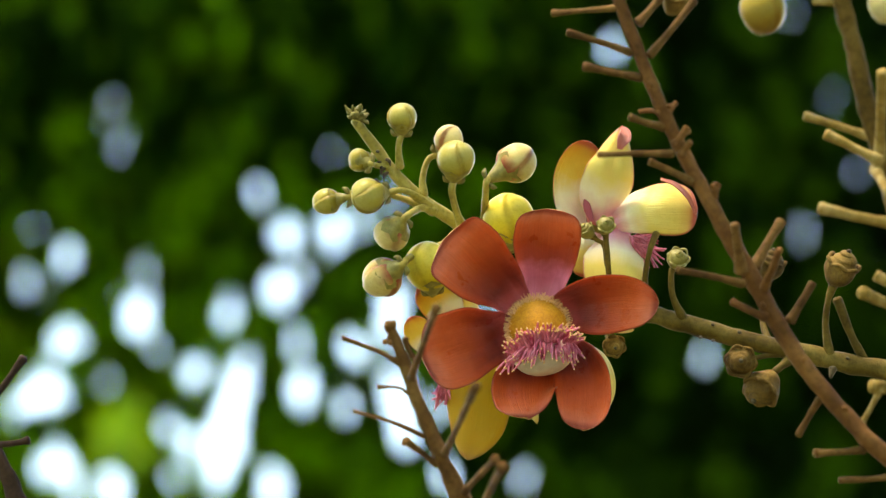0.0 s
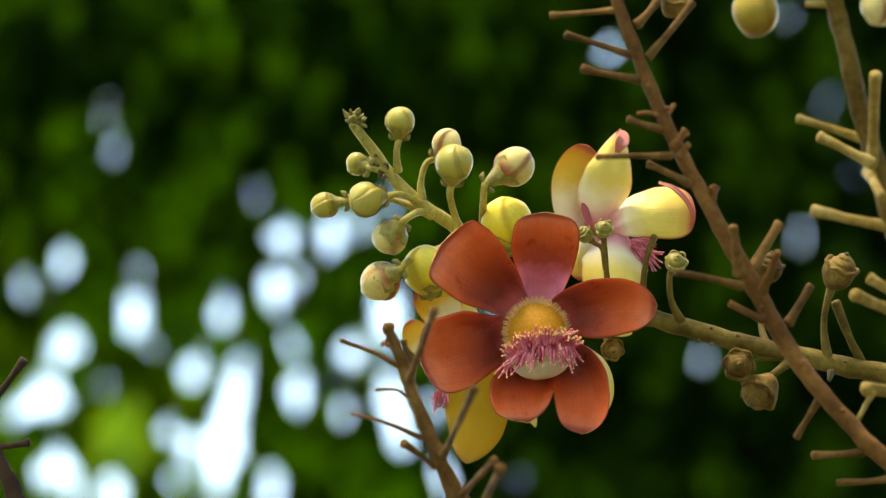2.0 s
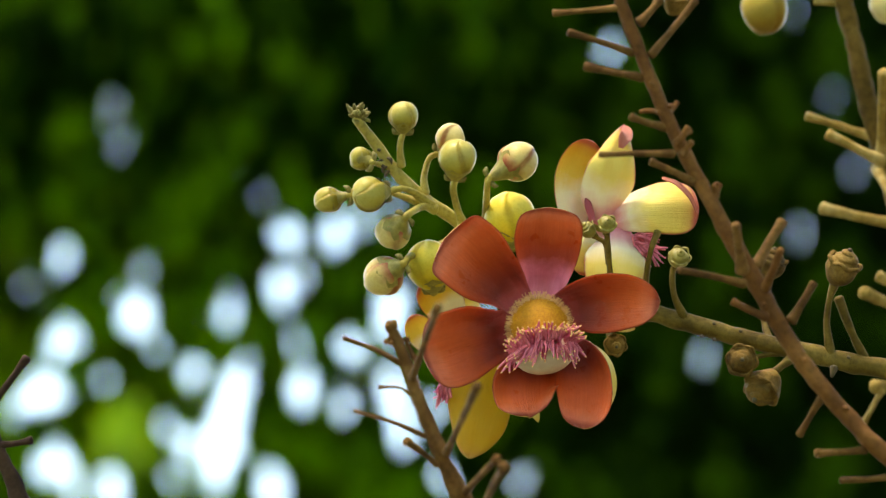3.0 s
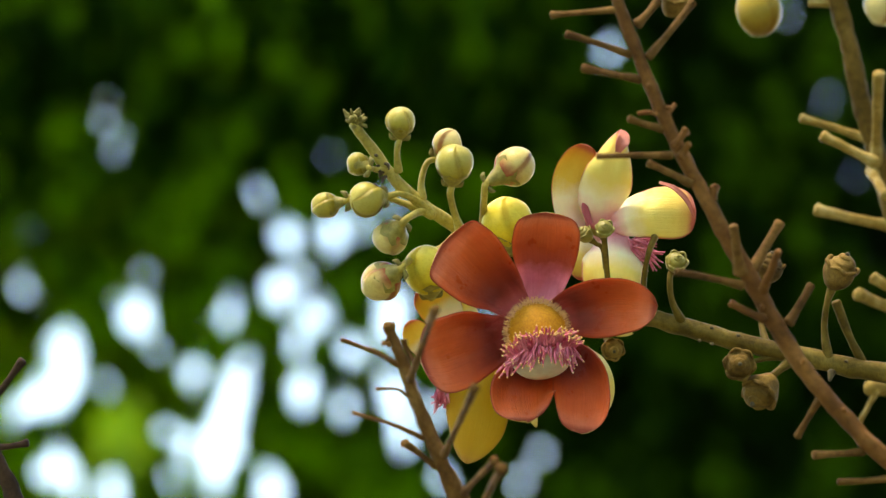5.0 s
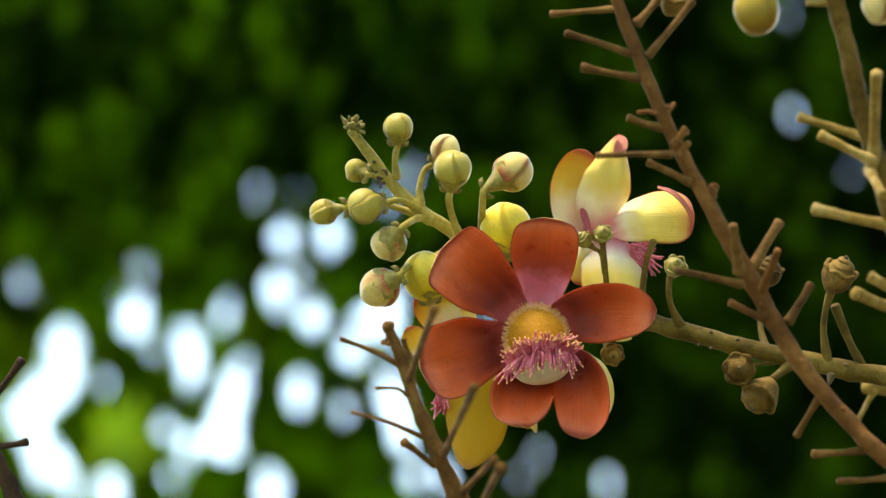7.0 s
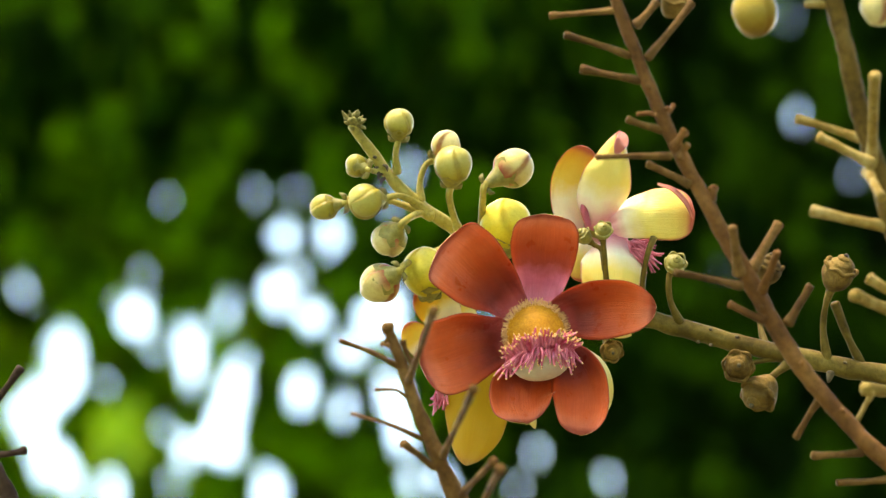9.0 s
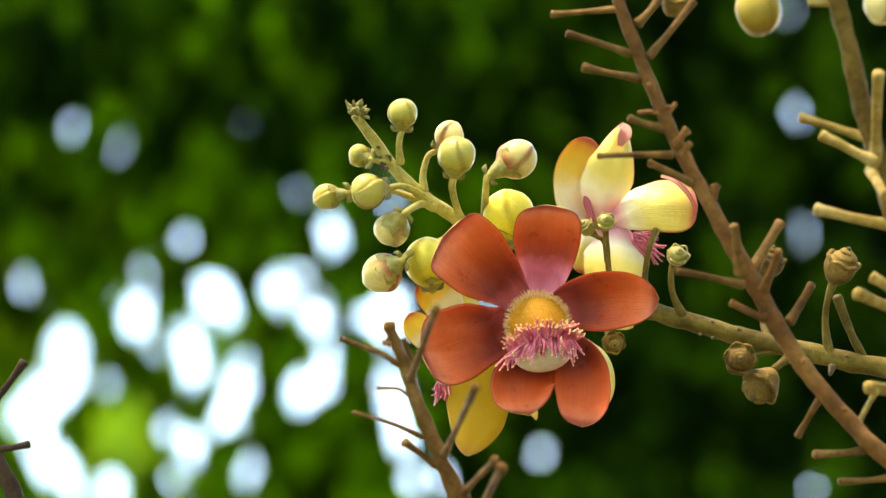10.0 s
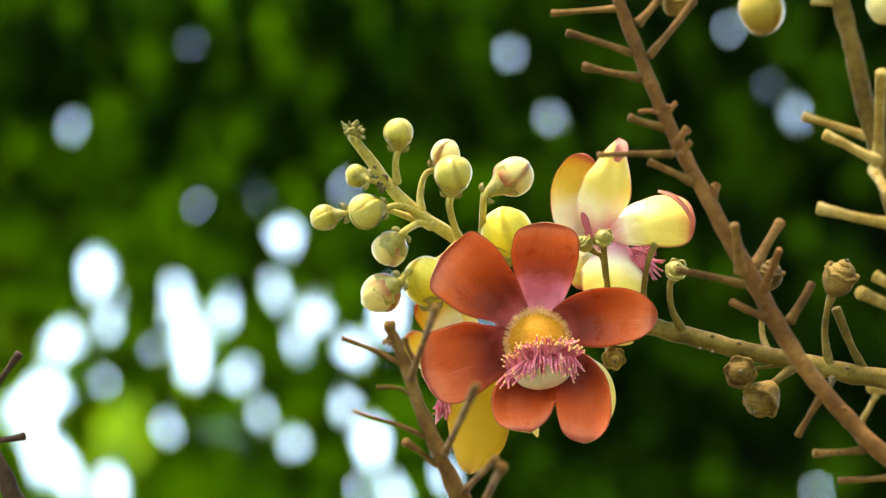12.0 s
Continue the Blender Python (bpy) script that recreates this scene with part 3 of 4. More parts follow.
def build_young_shoot():
    """A spray of yellow-green young leaves in front of the far tree; its backlit glow is put into its colour."""
    o = Vector((*SHOOT[:1], 6.75, SHOOT[1]))
    root = new("young_shoot")
    root.matrix_basis = VIEW @ Matrix.Translation(o)
    OFFSET[root.name] = o
    tagged(root, "spray of bright yellow-green young leaves on a thin twig", "shoot")
    rng = np.random.default_rng(9)
    leaves = []
    for _ in range(30):
        d = np.array((rng.normal(0, 0.5), rng.normal(0, 0.4), -1.0))
        d /= np.linalg.norm(d)
        side = np.cross(d, np.array((rng.normal(0, 0.4), 1.0, 0.5)))
        side /= np.linalg.norm(side)
        leaves.append((np.array((rng.normal(0, 0.018), rng.normal(0, 0.03), rng.normal(0.02, 0.026))), d, side, rng.uniform(0.04, 0.07)))
    ob = new("leaves", leaf_mesh("leaves", leaves, LEAF_SHOOT))
    ob.parent = root
    ob["kind"] = "stuff"
    part("twig", tube(bmesh.new(), [tuple(o * 1000), tuple((o + Vector((-0.01, 0.2, 0.03))) * 1000), tuple((o + Vector((-0.05, 0.55, 0.1))) * 1000), tuple((o + Vector((-0.6, 0.9, 0.9))) * 1000)], [1, 2, 3, 8], 8, 8), TRUNK, root)
    return root


SHOOT = (-0.559, -0.312)


def grid_spans(xs, zs):
    return [(a, b, c, d) for a, b in zip(xs, xs[1:]) for c, d in zip(zs, zs[1:])]


# ---------------------------------------------------------------- the flowering branch
PIVOT = (598.1, 0, -62.9)


def filament(parent, p, way, length, bend, radii, tip):
    """One stamen: a curved filament and the anther on its end, side by side under the flower."""
    e = p + way * length + bend
    part("filament", tube(bmesh.new(), [tuple(p), tuple(p + way * length * 0.55), tuple(e)], radii, 4, 6), FILAMENT, parent)
    part("anther", blob(bmesh.new(), tuple(e), (0.5, 0.7), tuple(way), 4, 6), tip, parent)


def build_flower(parent):
    base = part("flower", blob(bmesh.new(), (50.4, 22, -40.7), (13, 9), (0, 1, 0.1), 8, 14), CALYX, parent,
                "open six-petalled brick-red flower with a yellow reverse")
    kw = dict(mats=[PETAL_RED, PETAL_BACK])
    petal("petal", base, [(45.4, 14, -35.4), (29.8, 6, -19.2), (15.0, -4, -6.5), (0.6, -10, 5.2)], 40.5, (0.15, -1, 0.0), 0.50, 0.82, 0.36, 4.2, skew=0.04, wave=0.05, **kw)
    petal("petal", base, [(52.7, 18, -31.5), (54.6, 15, -13.3), (55.8, 8, 4.8), (56.4, 2, 21.4)], 36.5, (0, -1, 0.05), 0.36, 0.74, 0.40, 3.6, wave=0.06, mats=[PETAL_PINK, PETAL_BACK])
    petal("petal", base, [(57.8, 14, -36.0), (74.2, 4, -29.9), (93.5, -4, -27.4), (114.7, -8, -28.5)], 32.5, (-0.05, -1, -0.22), 0.50, 0.55, 0.45, 2.3, **kw)
    petal("petal", base, [(60.8, 14, -48.1), (71.5, 6, -60.0), (76.0, -2, -76.4), (73.6, -10, -96.0)], 30.5, (-0.2, -1, -0.05), 0.46, 0.62, 0.45, 2.8, skew=-0.04, wave=0.05, **kw)
    petal("petal", base, [(47.2, 16, -48.1), (44.7, 10, -64.7), (43.4, 2, -78.1), (45.0, -10, -90.0)], 35, (0, -1, -0.2), 0.42, 0.58, 0.6, 2.9, wave=0.06, **kw)
    petal("petal", base, [(43.2, 14, -39.4), (24.6, 8, -46.4), (6.0, -2, -52.0), (-11.4, -10, -57.6)], 40.5, (0.2, -1, -0.05), 0.46, 0.72, 0.42, 3.4, skew=-0.03, wave=0.07, **kw)
    cream = [PETAL_BACK, PETAL_BACK]
    petal("petal_fold", base, [(76.8, 3, -51.0), (84.0, 1, -57.6), (88.0, -1, -67.0), (88.8, -2, -77.0), (84.6, -4, -90.0)], 6.4, (0.4, -1, 0), 0.2, 0.5, 0.4, 1.8, mats=cream, label="cream reverse of a curled rim", thick=0.8)
    petal("petal_fold", base, [(84.0, 4, -42.0), (90.0, 3, -43.0), (96.0, 2, -43.5), (102.0, 4, -43.2)], 3.4, (0.0, -1, 0.2), 0.2, 0.6, 0.4, 1.8, mats=cream, label="cream reverse of a curled rim", thick=0.8)
    petal("petal_fold", base, [(48.0, 2, -87.0), (49.2, 0, -90.0), (50.2, -1, -93.2)], 4.4, (0, -1, 0), 0.2, 0.35, 0.8, 1.3, mats=cream, label="cream tip of the reverse", thick=0.8)
    # orange disc ringed with short pale bristles
    part("disc", blob(bmesh.new(), (51.0, 6, -42.4), (16.2, 15.4), (0, -1, 0.15), 12, 24, lambda t: 1 if t < 0.75 else 1), DISC, base, "orange dome of staminodes")
    bm = bmesh.new()
    rng = random.Random(4)
    c = Vector((51.0, 6, -42.4))
    for k in range(640):
        a = rng.uniform(-0.45, math.pi + 0.45)
        el = rng.uniform(-0.25, 0.38)
        d = Vector((math.cos(a) * math.cos(el), -math.sin(el), math.sin(a) * math.cos(el)))
        p = c + d * 15.6
        l = rng.uniform(1.8, 3.6) * (1 if el < 0.25 else 0.6)
        e = d + Vector((rng.gauss(0, 0.12), -0.25 + rng.gauss(0, 0.15), rng.gauss(0, 0.12)))
        tube(bm, [tuple(p), tuple(p + e * l)], [0.20, 0.13], 2, 4)
    part("bristles", bm, BRISTLE, base, "short cream staminodes round the disc", "stuff")
    # pale hood folded over the disc, fringed with pink filaments
    hood = bmesh.new()
    blob(hood, (53.1, -11, -55.8), (16.2, 11.6), (0.16, -0.25, -1.0), 14, 26, lambda t: 1.0, 0.05, 60)
    part("hood", hood, HOOD, base, "pale fleshy staminal hood")
    part("fringe_base", blob(bmesh.new(), (50.9, -15, -49.4), (14.0, 4.6), (0.15, 0.25, 1.0), 10, 20, None, 0.12, 150), FILAMENT, base, "crowded pink bases of the stamens")
    c = Vector((52.4, -15, -49.6))
    for k in range(190):
        x = rng.uniform(-1, 1)
        up = 1 if rng.random() < 0.62 else -1
        z = x * 3.6 + (1.6 if up > 0 else -1.0) + rng.gauss(0, 1.5) - 4.6 * x * x
        y = -15.5 * math.sqrt(max(0.05, 1 - (x * 0.93) ** 2)) * rng.uniform(0.75, 1.0)
        p = c + Vector((x * 17.0, y, z))
        if up > 0:
            out = Vector((x * 0.75 + rng.gauss(0, 0.16), -0.45 + rng.gauss(0, 0.2), 1.0 + rng.gauss(0, 0.15) - 0.3 * abs(x))).normalized()
            l, bend = rng.uniform(4.8, 8.6), Vector((rng.gauss(0, 0.7), -0.8, rng.uniform(-1.6, 0.4)))
        else:
            out = Vector((x * 0.7 - 0.2 + rng.gauss(0, 0.25), -0.6 + rng.gauss(0, 0.2), -0.8 + rng.gauss(0, 0.25))).normalized()
            l, bend = rng.uniform(4.5, 10.0), Vector((rng.gauss(0, 1.2), 0.4, rng.uniform(-2.6, 0.2)))
        filament(base, p, out, l, bend, (0.95, 0.75, 0.45), ANTHER)
    return base


def stamens(parent, centre, reach, count, way, seed):
    rng = random.Random(seed)
    w = Vector(way).normalized()
    for k in range(count):
        p = Vector(centre) + Vector([rng.uniform(-1, 1) * reach * 0.35 for _ in range(3)])
        d = (w + Vector([rng.gauss(0, 0.45) for _ in range(3)])).normalized()
        filament(parent, p, d, rng.uniform(0.5, 1.0) * reach, Vector((0, 0, rng.uniform(-1.5, 1.5))), (0.7, 0.6, 0.45), FILAMENT)


def build_back_flowers(parent):
    back = part("flower", blob(bmesh.new(), (83.7, 42, 14.0), (9, 9), (0, 1, 0.1), 8, 14), CALYX, parent,
                "half-open cream and yellow flower behind the red one")
    petal("petal", back, [(81.7, 38, 11.9), (72.6, 34, 22.2), (71.2, 30, 38.4), (79.0, 24, 57.4)], 25.5, (0.15, -1, 0.2), 0.25, 0.55, 0.66, 2.6, mats=[PETAL_ORANGE, PETAL_YELLOW], wave=0.06, roll=0.2)
    petal("petal", back, [(83.3, 30, 12.5), (85.5, 22, 27.6), (90.8, 14, 45.7), (96.1, 20, 66.1)], 28.0, (-0.05, -1, 0), -0.42, 0.46, 0.42, 1.5, mats=[PETAL_YELLOW, PETAL_RED], wave=0.09)
    petal("petal", back, [(86.0, 32, 15.0), (99.6, 24, 19.6), (115.0, 16, 23.0), (136.4, 20, 22.0)], 30.5, (0, -1, 0.3), -0.34, 0.76, 0.42, 3.2, skew=0.0, mats=[PETAL_YELLOW, PETAL_RED], wave=0.10)
    petal("petal", back, [(95.5, 30, 11.3), (93.3, 18, 0.3), (91.3, 12, -14.8), (90.2, 16, -39.1)], 34, (0, -1, -0.05), -0.45, 0.45, 0.34, 2.2, mats=[PETAL_YELLOW, PETAL_RED], wave=0.02)
    petal("petal", back, [(81.7, 36, 11.9), (78.0, 34, 0.3), (74.9, 34, -14.9)], 16, (0, -1, 0), -0.2, 0.6, 0.5, 2.4, mats=[PETAL_YELLOW, PETAL_RED])
    pink = [PETAL_FOLD, PETAL_FOLD]
    petal("petal_fold", back, [(94.3, 10, 53.5), (96.1, 9, 58.3), (97.3, 11, 61.4), (96.9, 16, 65.4)], 7.5, (0.2, -1, 0), 0.3, 0.45, 0.4, 1.8, mats=pink, label="curled pink tip")
    petal("petal_fold", back, [(116.8, 14, 37.4), (124.6, 11, 34.2), (131.4, 12, 27.4), (135.6, 16, 18.4)], 3.0, (0.2, -1, 0.3), 0.3, 0.5, 0.5, 1.8, mats=pink, label="curled pink rim")
    petal("petal_fold", back, [(80.2, 26, 14.9), (77.7, 24, 22.2), (76.5, 26, 28.3)], 4.2, (0.2, -1, 0), -0.3, 0.5, 0.6, 1.8, mats=[CREASE, CREASE], label="dark red crease between two petals")
    stamens(back, (105.2, 28, 3.3), 13, 55, (0.9, -0.2, -0.5), 11)
    low = part("flower", blob(bmesh.new(), (4.9, 45, -54.7), (9, 9), (0, 1, 0.1), 8, 14), CALYX, parent,
               "golden-yellow flower facing away below the red one")
    petal("petal", low, [(25.0, 32, -56.0), (21.2, 26, -75.0), (17.8, 22, -93.7), (13.4, 20, -113.0)], 35, (0, -1, 0), -0.16, 0.46, 0.5, 1.7, mats=[PETAL_GOLD, PETAL_GOLD], wave=0.05)
    petal("petal", low, [(4.9, 40, -45.5), (1.8, 38, -34.8), (-2.7, 34, -27.1), (-14.0, 30, -21.6)], 23, (0.1, -1, -0.3), 0.2, 0.6, 0.6, 2.2, mats=[PETAL_ORANGE, PETAL_YELLOW])
    petal("petal", low, [(1.8, 40, -60.7), (-5.8, 38, -52.1), (-11.9, 34, -45.4), (-17.7, 32, -36.8)], 17, (-0.3, -1, 0), 0.2, 0.6, 0.6, 2.2, mats=[PETAL_ORANGE, PETAL_RED])
    petal("petal", low, [(14.0, 42, -48.6), (11.6, 40, -36.3), (8.5, 38, -27.1), (4.9, 36, -19.5)], 19, (0, -1, 0), 0.1, 0.6, 0.7, 2.4, mats=[PETAL_YELLOW, PETAL_YELLOW])
    stamens(low, (0.3, 30, -74.2), 10, 40, (-0.2, -0.3, -1.0), 12)


def build_flowering_branch():
    root = thing("flowering_branch", PIVOT, "green-stalked raceme with red and yellow blooms and round buds", "flower branch")
    bm = bmesh.new()
    tube(bm, [(-47.3, 20, 69.4), (-36.1, 22, 54.3), (-23.1, 24, 37.3), (-7.3, 28, 24.0), (9.4, 34, 12.5), (35.4, 42, -8.9), (72.0, 40, -27.2), (76.6, 39, -28.4)],
         [2.7, 3.0, 3.3, 3.4, 3.6, 4.0, 4.5, 4.5], 8, 14, 0.16)
    stem = part("stem", bm, STEM, root, "green young end of the stalk")
    bm = bmesh.new()
    tube(bm, [(62.9, 41, -23.5), (72.0, 40, -27.2), (111.0, 20, -34.9), (150.1, 14, -45.7), (192.3, 12, -55.6), (236.9, 10, -64.7), (336.1, 0, -75.0), (486.7, 0, -68.4), (604.1, 0, -62.9)],
         [4.3, 4.5, 4.8, 4.9, 5.0, 5.3, 7, 9, 12], 10, 16, 0.2)
    part("stem", bm, STEM_OLD, root, "olive-brown older part of the stalk")
    # scars where stalks have dropped
    for q in ((144.4, 10, -40.5), (158.5, 7, -44.4), (137.7, 8, -47.1), (144.3, 8, -48.9), (-33.0, 18, 43.9), (-35.1, 18, 52.4), (216.1, 6, -58.2)):
        part("scar", blob(bmesh.new(), q, (1.2, 0.8), (0.2, -0.6, 0.7), 5, 8, None, 0.3, 400), SCAR, stem)
    # dry curled bracts that still cling to the young stalk
    for x, z, way in ((-33.6, 46.6, -1), (-31.0, 43.4, -1), (-29.6, 41.0, -1), (-30.4, 48.0, 1)):
        q = Vector((x, 20, z))
        part("dry_bract", tube(bmesh.new(), [tuple(q), tuple(q + Vector((way * 1.6, -1.5, -0.8))), tuple(q + Vector((way * 2.2, -2.0, -3.4)))], [0.9, 1.1, 0.4], 4, 6, 0.4), SCAR, stem)
    tuft = bmesh.new()
    rng = random.Random(3)
    c = Vector((-45.8, 20, 70.6))
    for k in range(26):
        a, h = rng.uniform(0, 6.28), rng.uniform(-3.5, 3.5)
        d = Vector((math.cos(a), math.sin(a) * 0.8, rng.uniform(-0.2, 0.8)))
        p = c + Vector((-0.55, 0, 0.75)) * h + d * 2.2
        tube(tuft, [tuple(p), tuple(p + d * 2.4), tuple(p + d * 3.8 + Vector((0, 0, rng.uniform(-1.4, 1.6))))], [1.1, 1.2, 0.5], 3, 6, 0.3)
    for k in range(9):
        p = c + Vector((rng.gauss(0, 2), rng.gauss(0, 2), 1.5 + rng.gauss(0, 2)))
        blob(tuft, tuple(p), (1.6, 1.9), (rng.gauss(0, 1), -0.5, 1), 6, 8, None, 0.3, 300)
    part("tip_tuft", tuft, BRACT, stem, "tuft of dry bracts at the tip")
    g = "closed round bud on a curved stalk"
    bud(root, (-21.8, 16, 70.5), 7.9, (0.06, -0.1, 1), [(-23.9, 18, 54.2), (-23.1, 22, 44.0)], BUD_GREEN, "pale green closed bud with a seam", 0.98, 0.25, 2.6)
    bud(root, (-44.5, 14, 47.5), 6.2, (-0.62, 0.6, 0.2), [(-36.9, 16, 45.1), (-30.3, 22, 44.0)], BUD_GREEN, "small green closed bud", 1.05, 0.5, 2.2)
    bud(root, (-62.4, 18, 25.4), 7.0, (-0.9, 0.3, -0.2), [(-47.3, 18, 30.6), (-28.6, 30, 29.2), (-13.4, 30, 24.0)], BUD_GREEN, "small green bud on a flared calyx", 1.1, 0.9, 2.2)
    bud(root, (-39.9, 8, 28.7), 9.4, (-0.75, -0.5, -0.1), [(-21.8, 16, 31.5), (-12.7, 22, 27.6), (-6.7, 26, 22.8)], BUD_GREEN, g, 1.0, 0.4, 2.8)
    bud(root, (3.0, 24, 58.9), 7.8, (0.45, -0.3, 0.7), [(-7.9, 26, 48.0), (-10.9, 26, 38.3), (-10.3, 26, 29.2)], BUD_CREAM, "cream bud tinged with brown", 1.05, 0.35, 2.6)
    bud(root, (6.9, 10, 48.0), 10.2, (0.1, -0.35, 0.9), [(4.8, 16, 30.6), (7.3, 22, 20.0), (10.3, 28, 12.5)], BUD_GREEN, g, 0.98, 0.3, 3.0)
    bud(root, (39.3, 12, 46.3), 10.6, (0.74, 0.35, 0.46), [(22.9, 6, 32.9), (22.4, 22, 21.5), (22.5, 30, 10.9)], BUD_CREAM, "cream bud streaked with dark red", 1.05, 0.9, 3.0)
    bud(root, (-27.2, 10, 8.2), 9.4, (-0.45, 0.65, -0.55), [(-16.9, 4, 19.3), (-10.9, 22, 22.1), (-4.9, 26, 20.4)], BUD_CREAM, "cream bud with brown seams", 0.98, 0.6, 3.0)
    bud(root, (-32.6, 6, -15.4), 10.6, (-0.62, 0.5, -0.4), [(-18.7, 4, -5.1), (-11.9, 30, -2.1), (4.9, 36, 3.4)], BUD_CREAM, "swollen cream bud about to open", 1.05, 0.6, 3.0)
    bud(root, (-7.9, 20, -9.1), 12.6, (-0.15, -0.3, 0.9), [(1.8, 34, -18.0), (14.0, 40, -11.9)], BUD_YELLOW, "large yellow bud nearly open", 1.08, 0.3, 3.2)
    bud(root, (34.6, 26, 16.1), 14.0, (0.05, -0.2, 1), [(33.9, 38, -2.7), (35.4, 40, -8.8)], BUD_YELLOW, "large yellow bud nearly open", 1.0, 0.3, 3.2)
    y = "young green ovary left after the petals fell"
    capsule(root, (86.7, -2, 12.0), 5.2, (0.05, -0.9, 0.5), [(86.8, 2, 5.7), (88.7, 6, -14.8), (91.3, 20, -31.5)], y, 2.2, CALYX, "ovary")
    capsule(root, (77.2, 4, 9.3), 4.8, (-0.6, -0.3, 0.6), [(82.1, 6, 4.8), (86.4, 8, 0.3), (89.9, 24, -24.0)], y, 1.8, CALYX, "ovary")
    capsule(root, (125.4, 4, -5.7), 6.2, (0.1, -0.85, 0.5), [(121.9, 6, -13.3), (122.9, 8, -25.4), (128.0, 14, -36.6)], y, 2.3, CALYX, "ovary")
    capsule(root, (91.2, 8, -51.3), 6.4, (0.1, -0.9, -0.2), [(88.2, 20, -45.2), (93.1, 30, -36.2)], "brown ovary left after the petals fell", 2.2, None, "ovary")
    part("stalk", tube(bmesh.new(), [(114.4, 16, 8.8), (110.7, 14, -1.2), (108.4, 16, -14.8), (108.0, 22, -34.6)], [2.1, 1.5, 1.5, 2.2], 6, 10, 0.15), STEM_OLD, root)
    w = "dry brown woody young fruit"
    capsule(root, (211.7, 0, -11.1), 9.8, (0.35, -0.3, 0.8), [(205.7, 4, -26.8), (204.4, 8, -40.5), (206.7, 10, -56.5)], w, 2.4)
    capsule(root, (158.3, -2, -59.9), 8.8, (0.0, -0.95, 0.05), [(169.5, 10, -57.7), (181.7, 12, -55.6)], w, 2.0)
    capsule(root, (170.8, 0, -73.2), 10.4, (-0.45, -0.6, -0.6), [(178.2, 4, -64.5), (186.1, 10, -58.6)], w, 2.8)
    capsule(root, (175.8, 30, -9.4), 8.4, (0.2, -0.3, 0.9), [(172.8, 30, -24.0), (171.9, 26, -39.2), (175.0, 16, -51.2)], w, 2.2)
    part("stalk", tube(bmesh.new(), [(210.9, 10, -26.9), (218.0, 12, -45.1), (226.3, 14, -60.8)], [3.0, 2.2, 2.6], 8, 10, 0.15), STEM_OLD, root)
    part("stalk", tube(bmesh.new(), [(208.2, 6, -63.7), (206.9, 4, -68.5)], [2.2, 1.0], 4, 8, 0.3), SCAR, root)
    build_flower(root)
    build_back_flowers(root)
    return root


# ---------------------------------------------------------------- bare stalks and the trunk
def nearer(p, by):
    """A point of a stalk moved along its sight line towards the camera to fit the view's blur; the foot stays at the
    trunk.
    """
    k = 1 - by * min(1, max(0, (500 - p[0]) / 250))
    return (p[0] * k, -3000 + (3000 + p[1]) * k, p[2] * k)


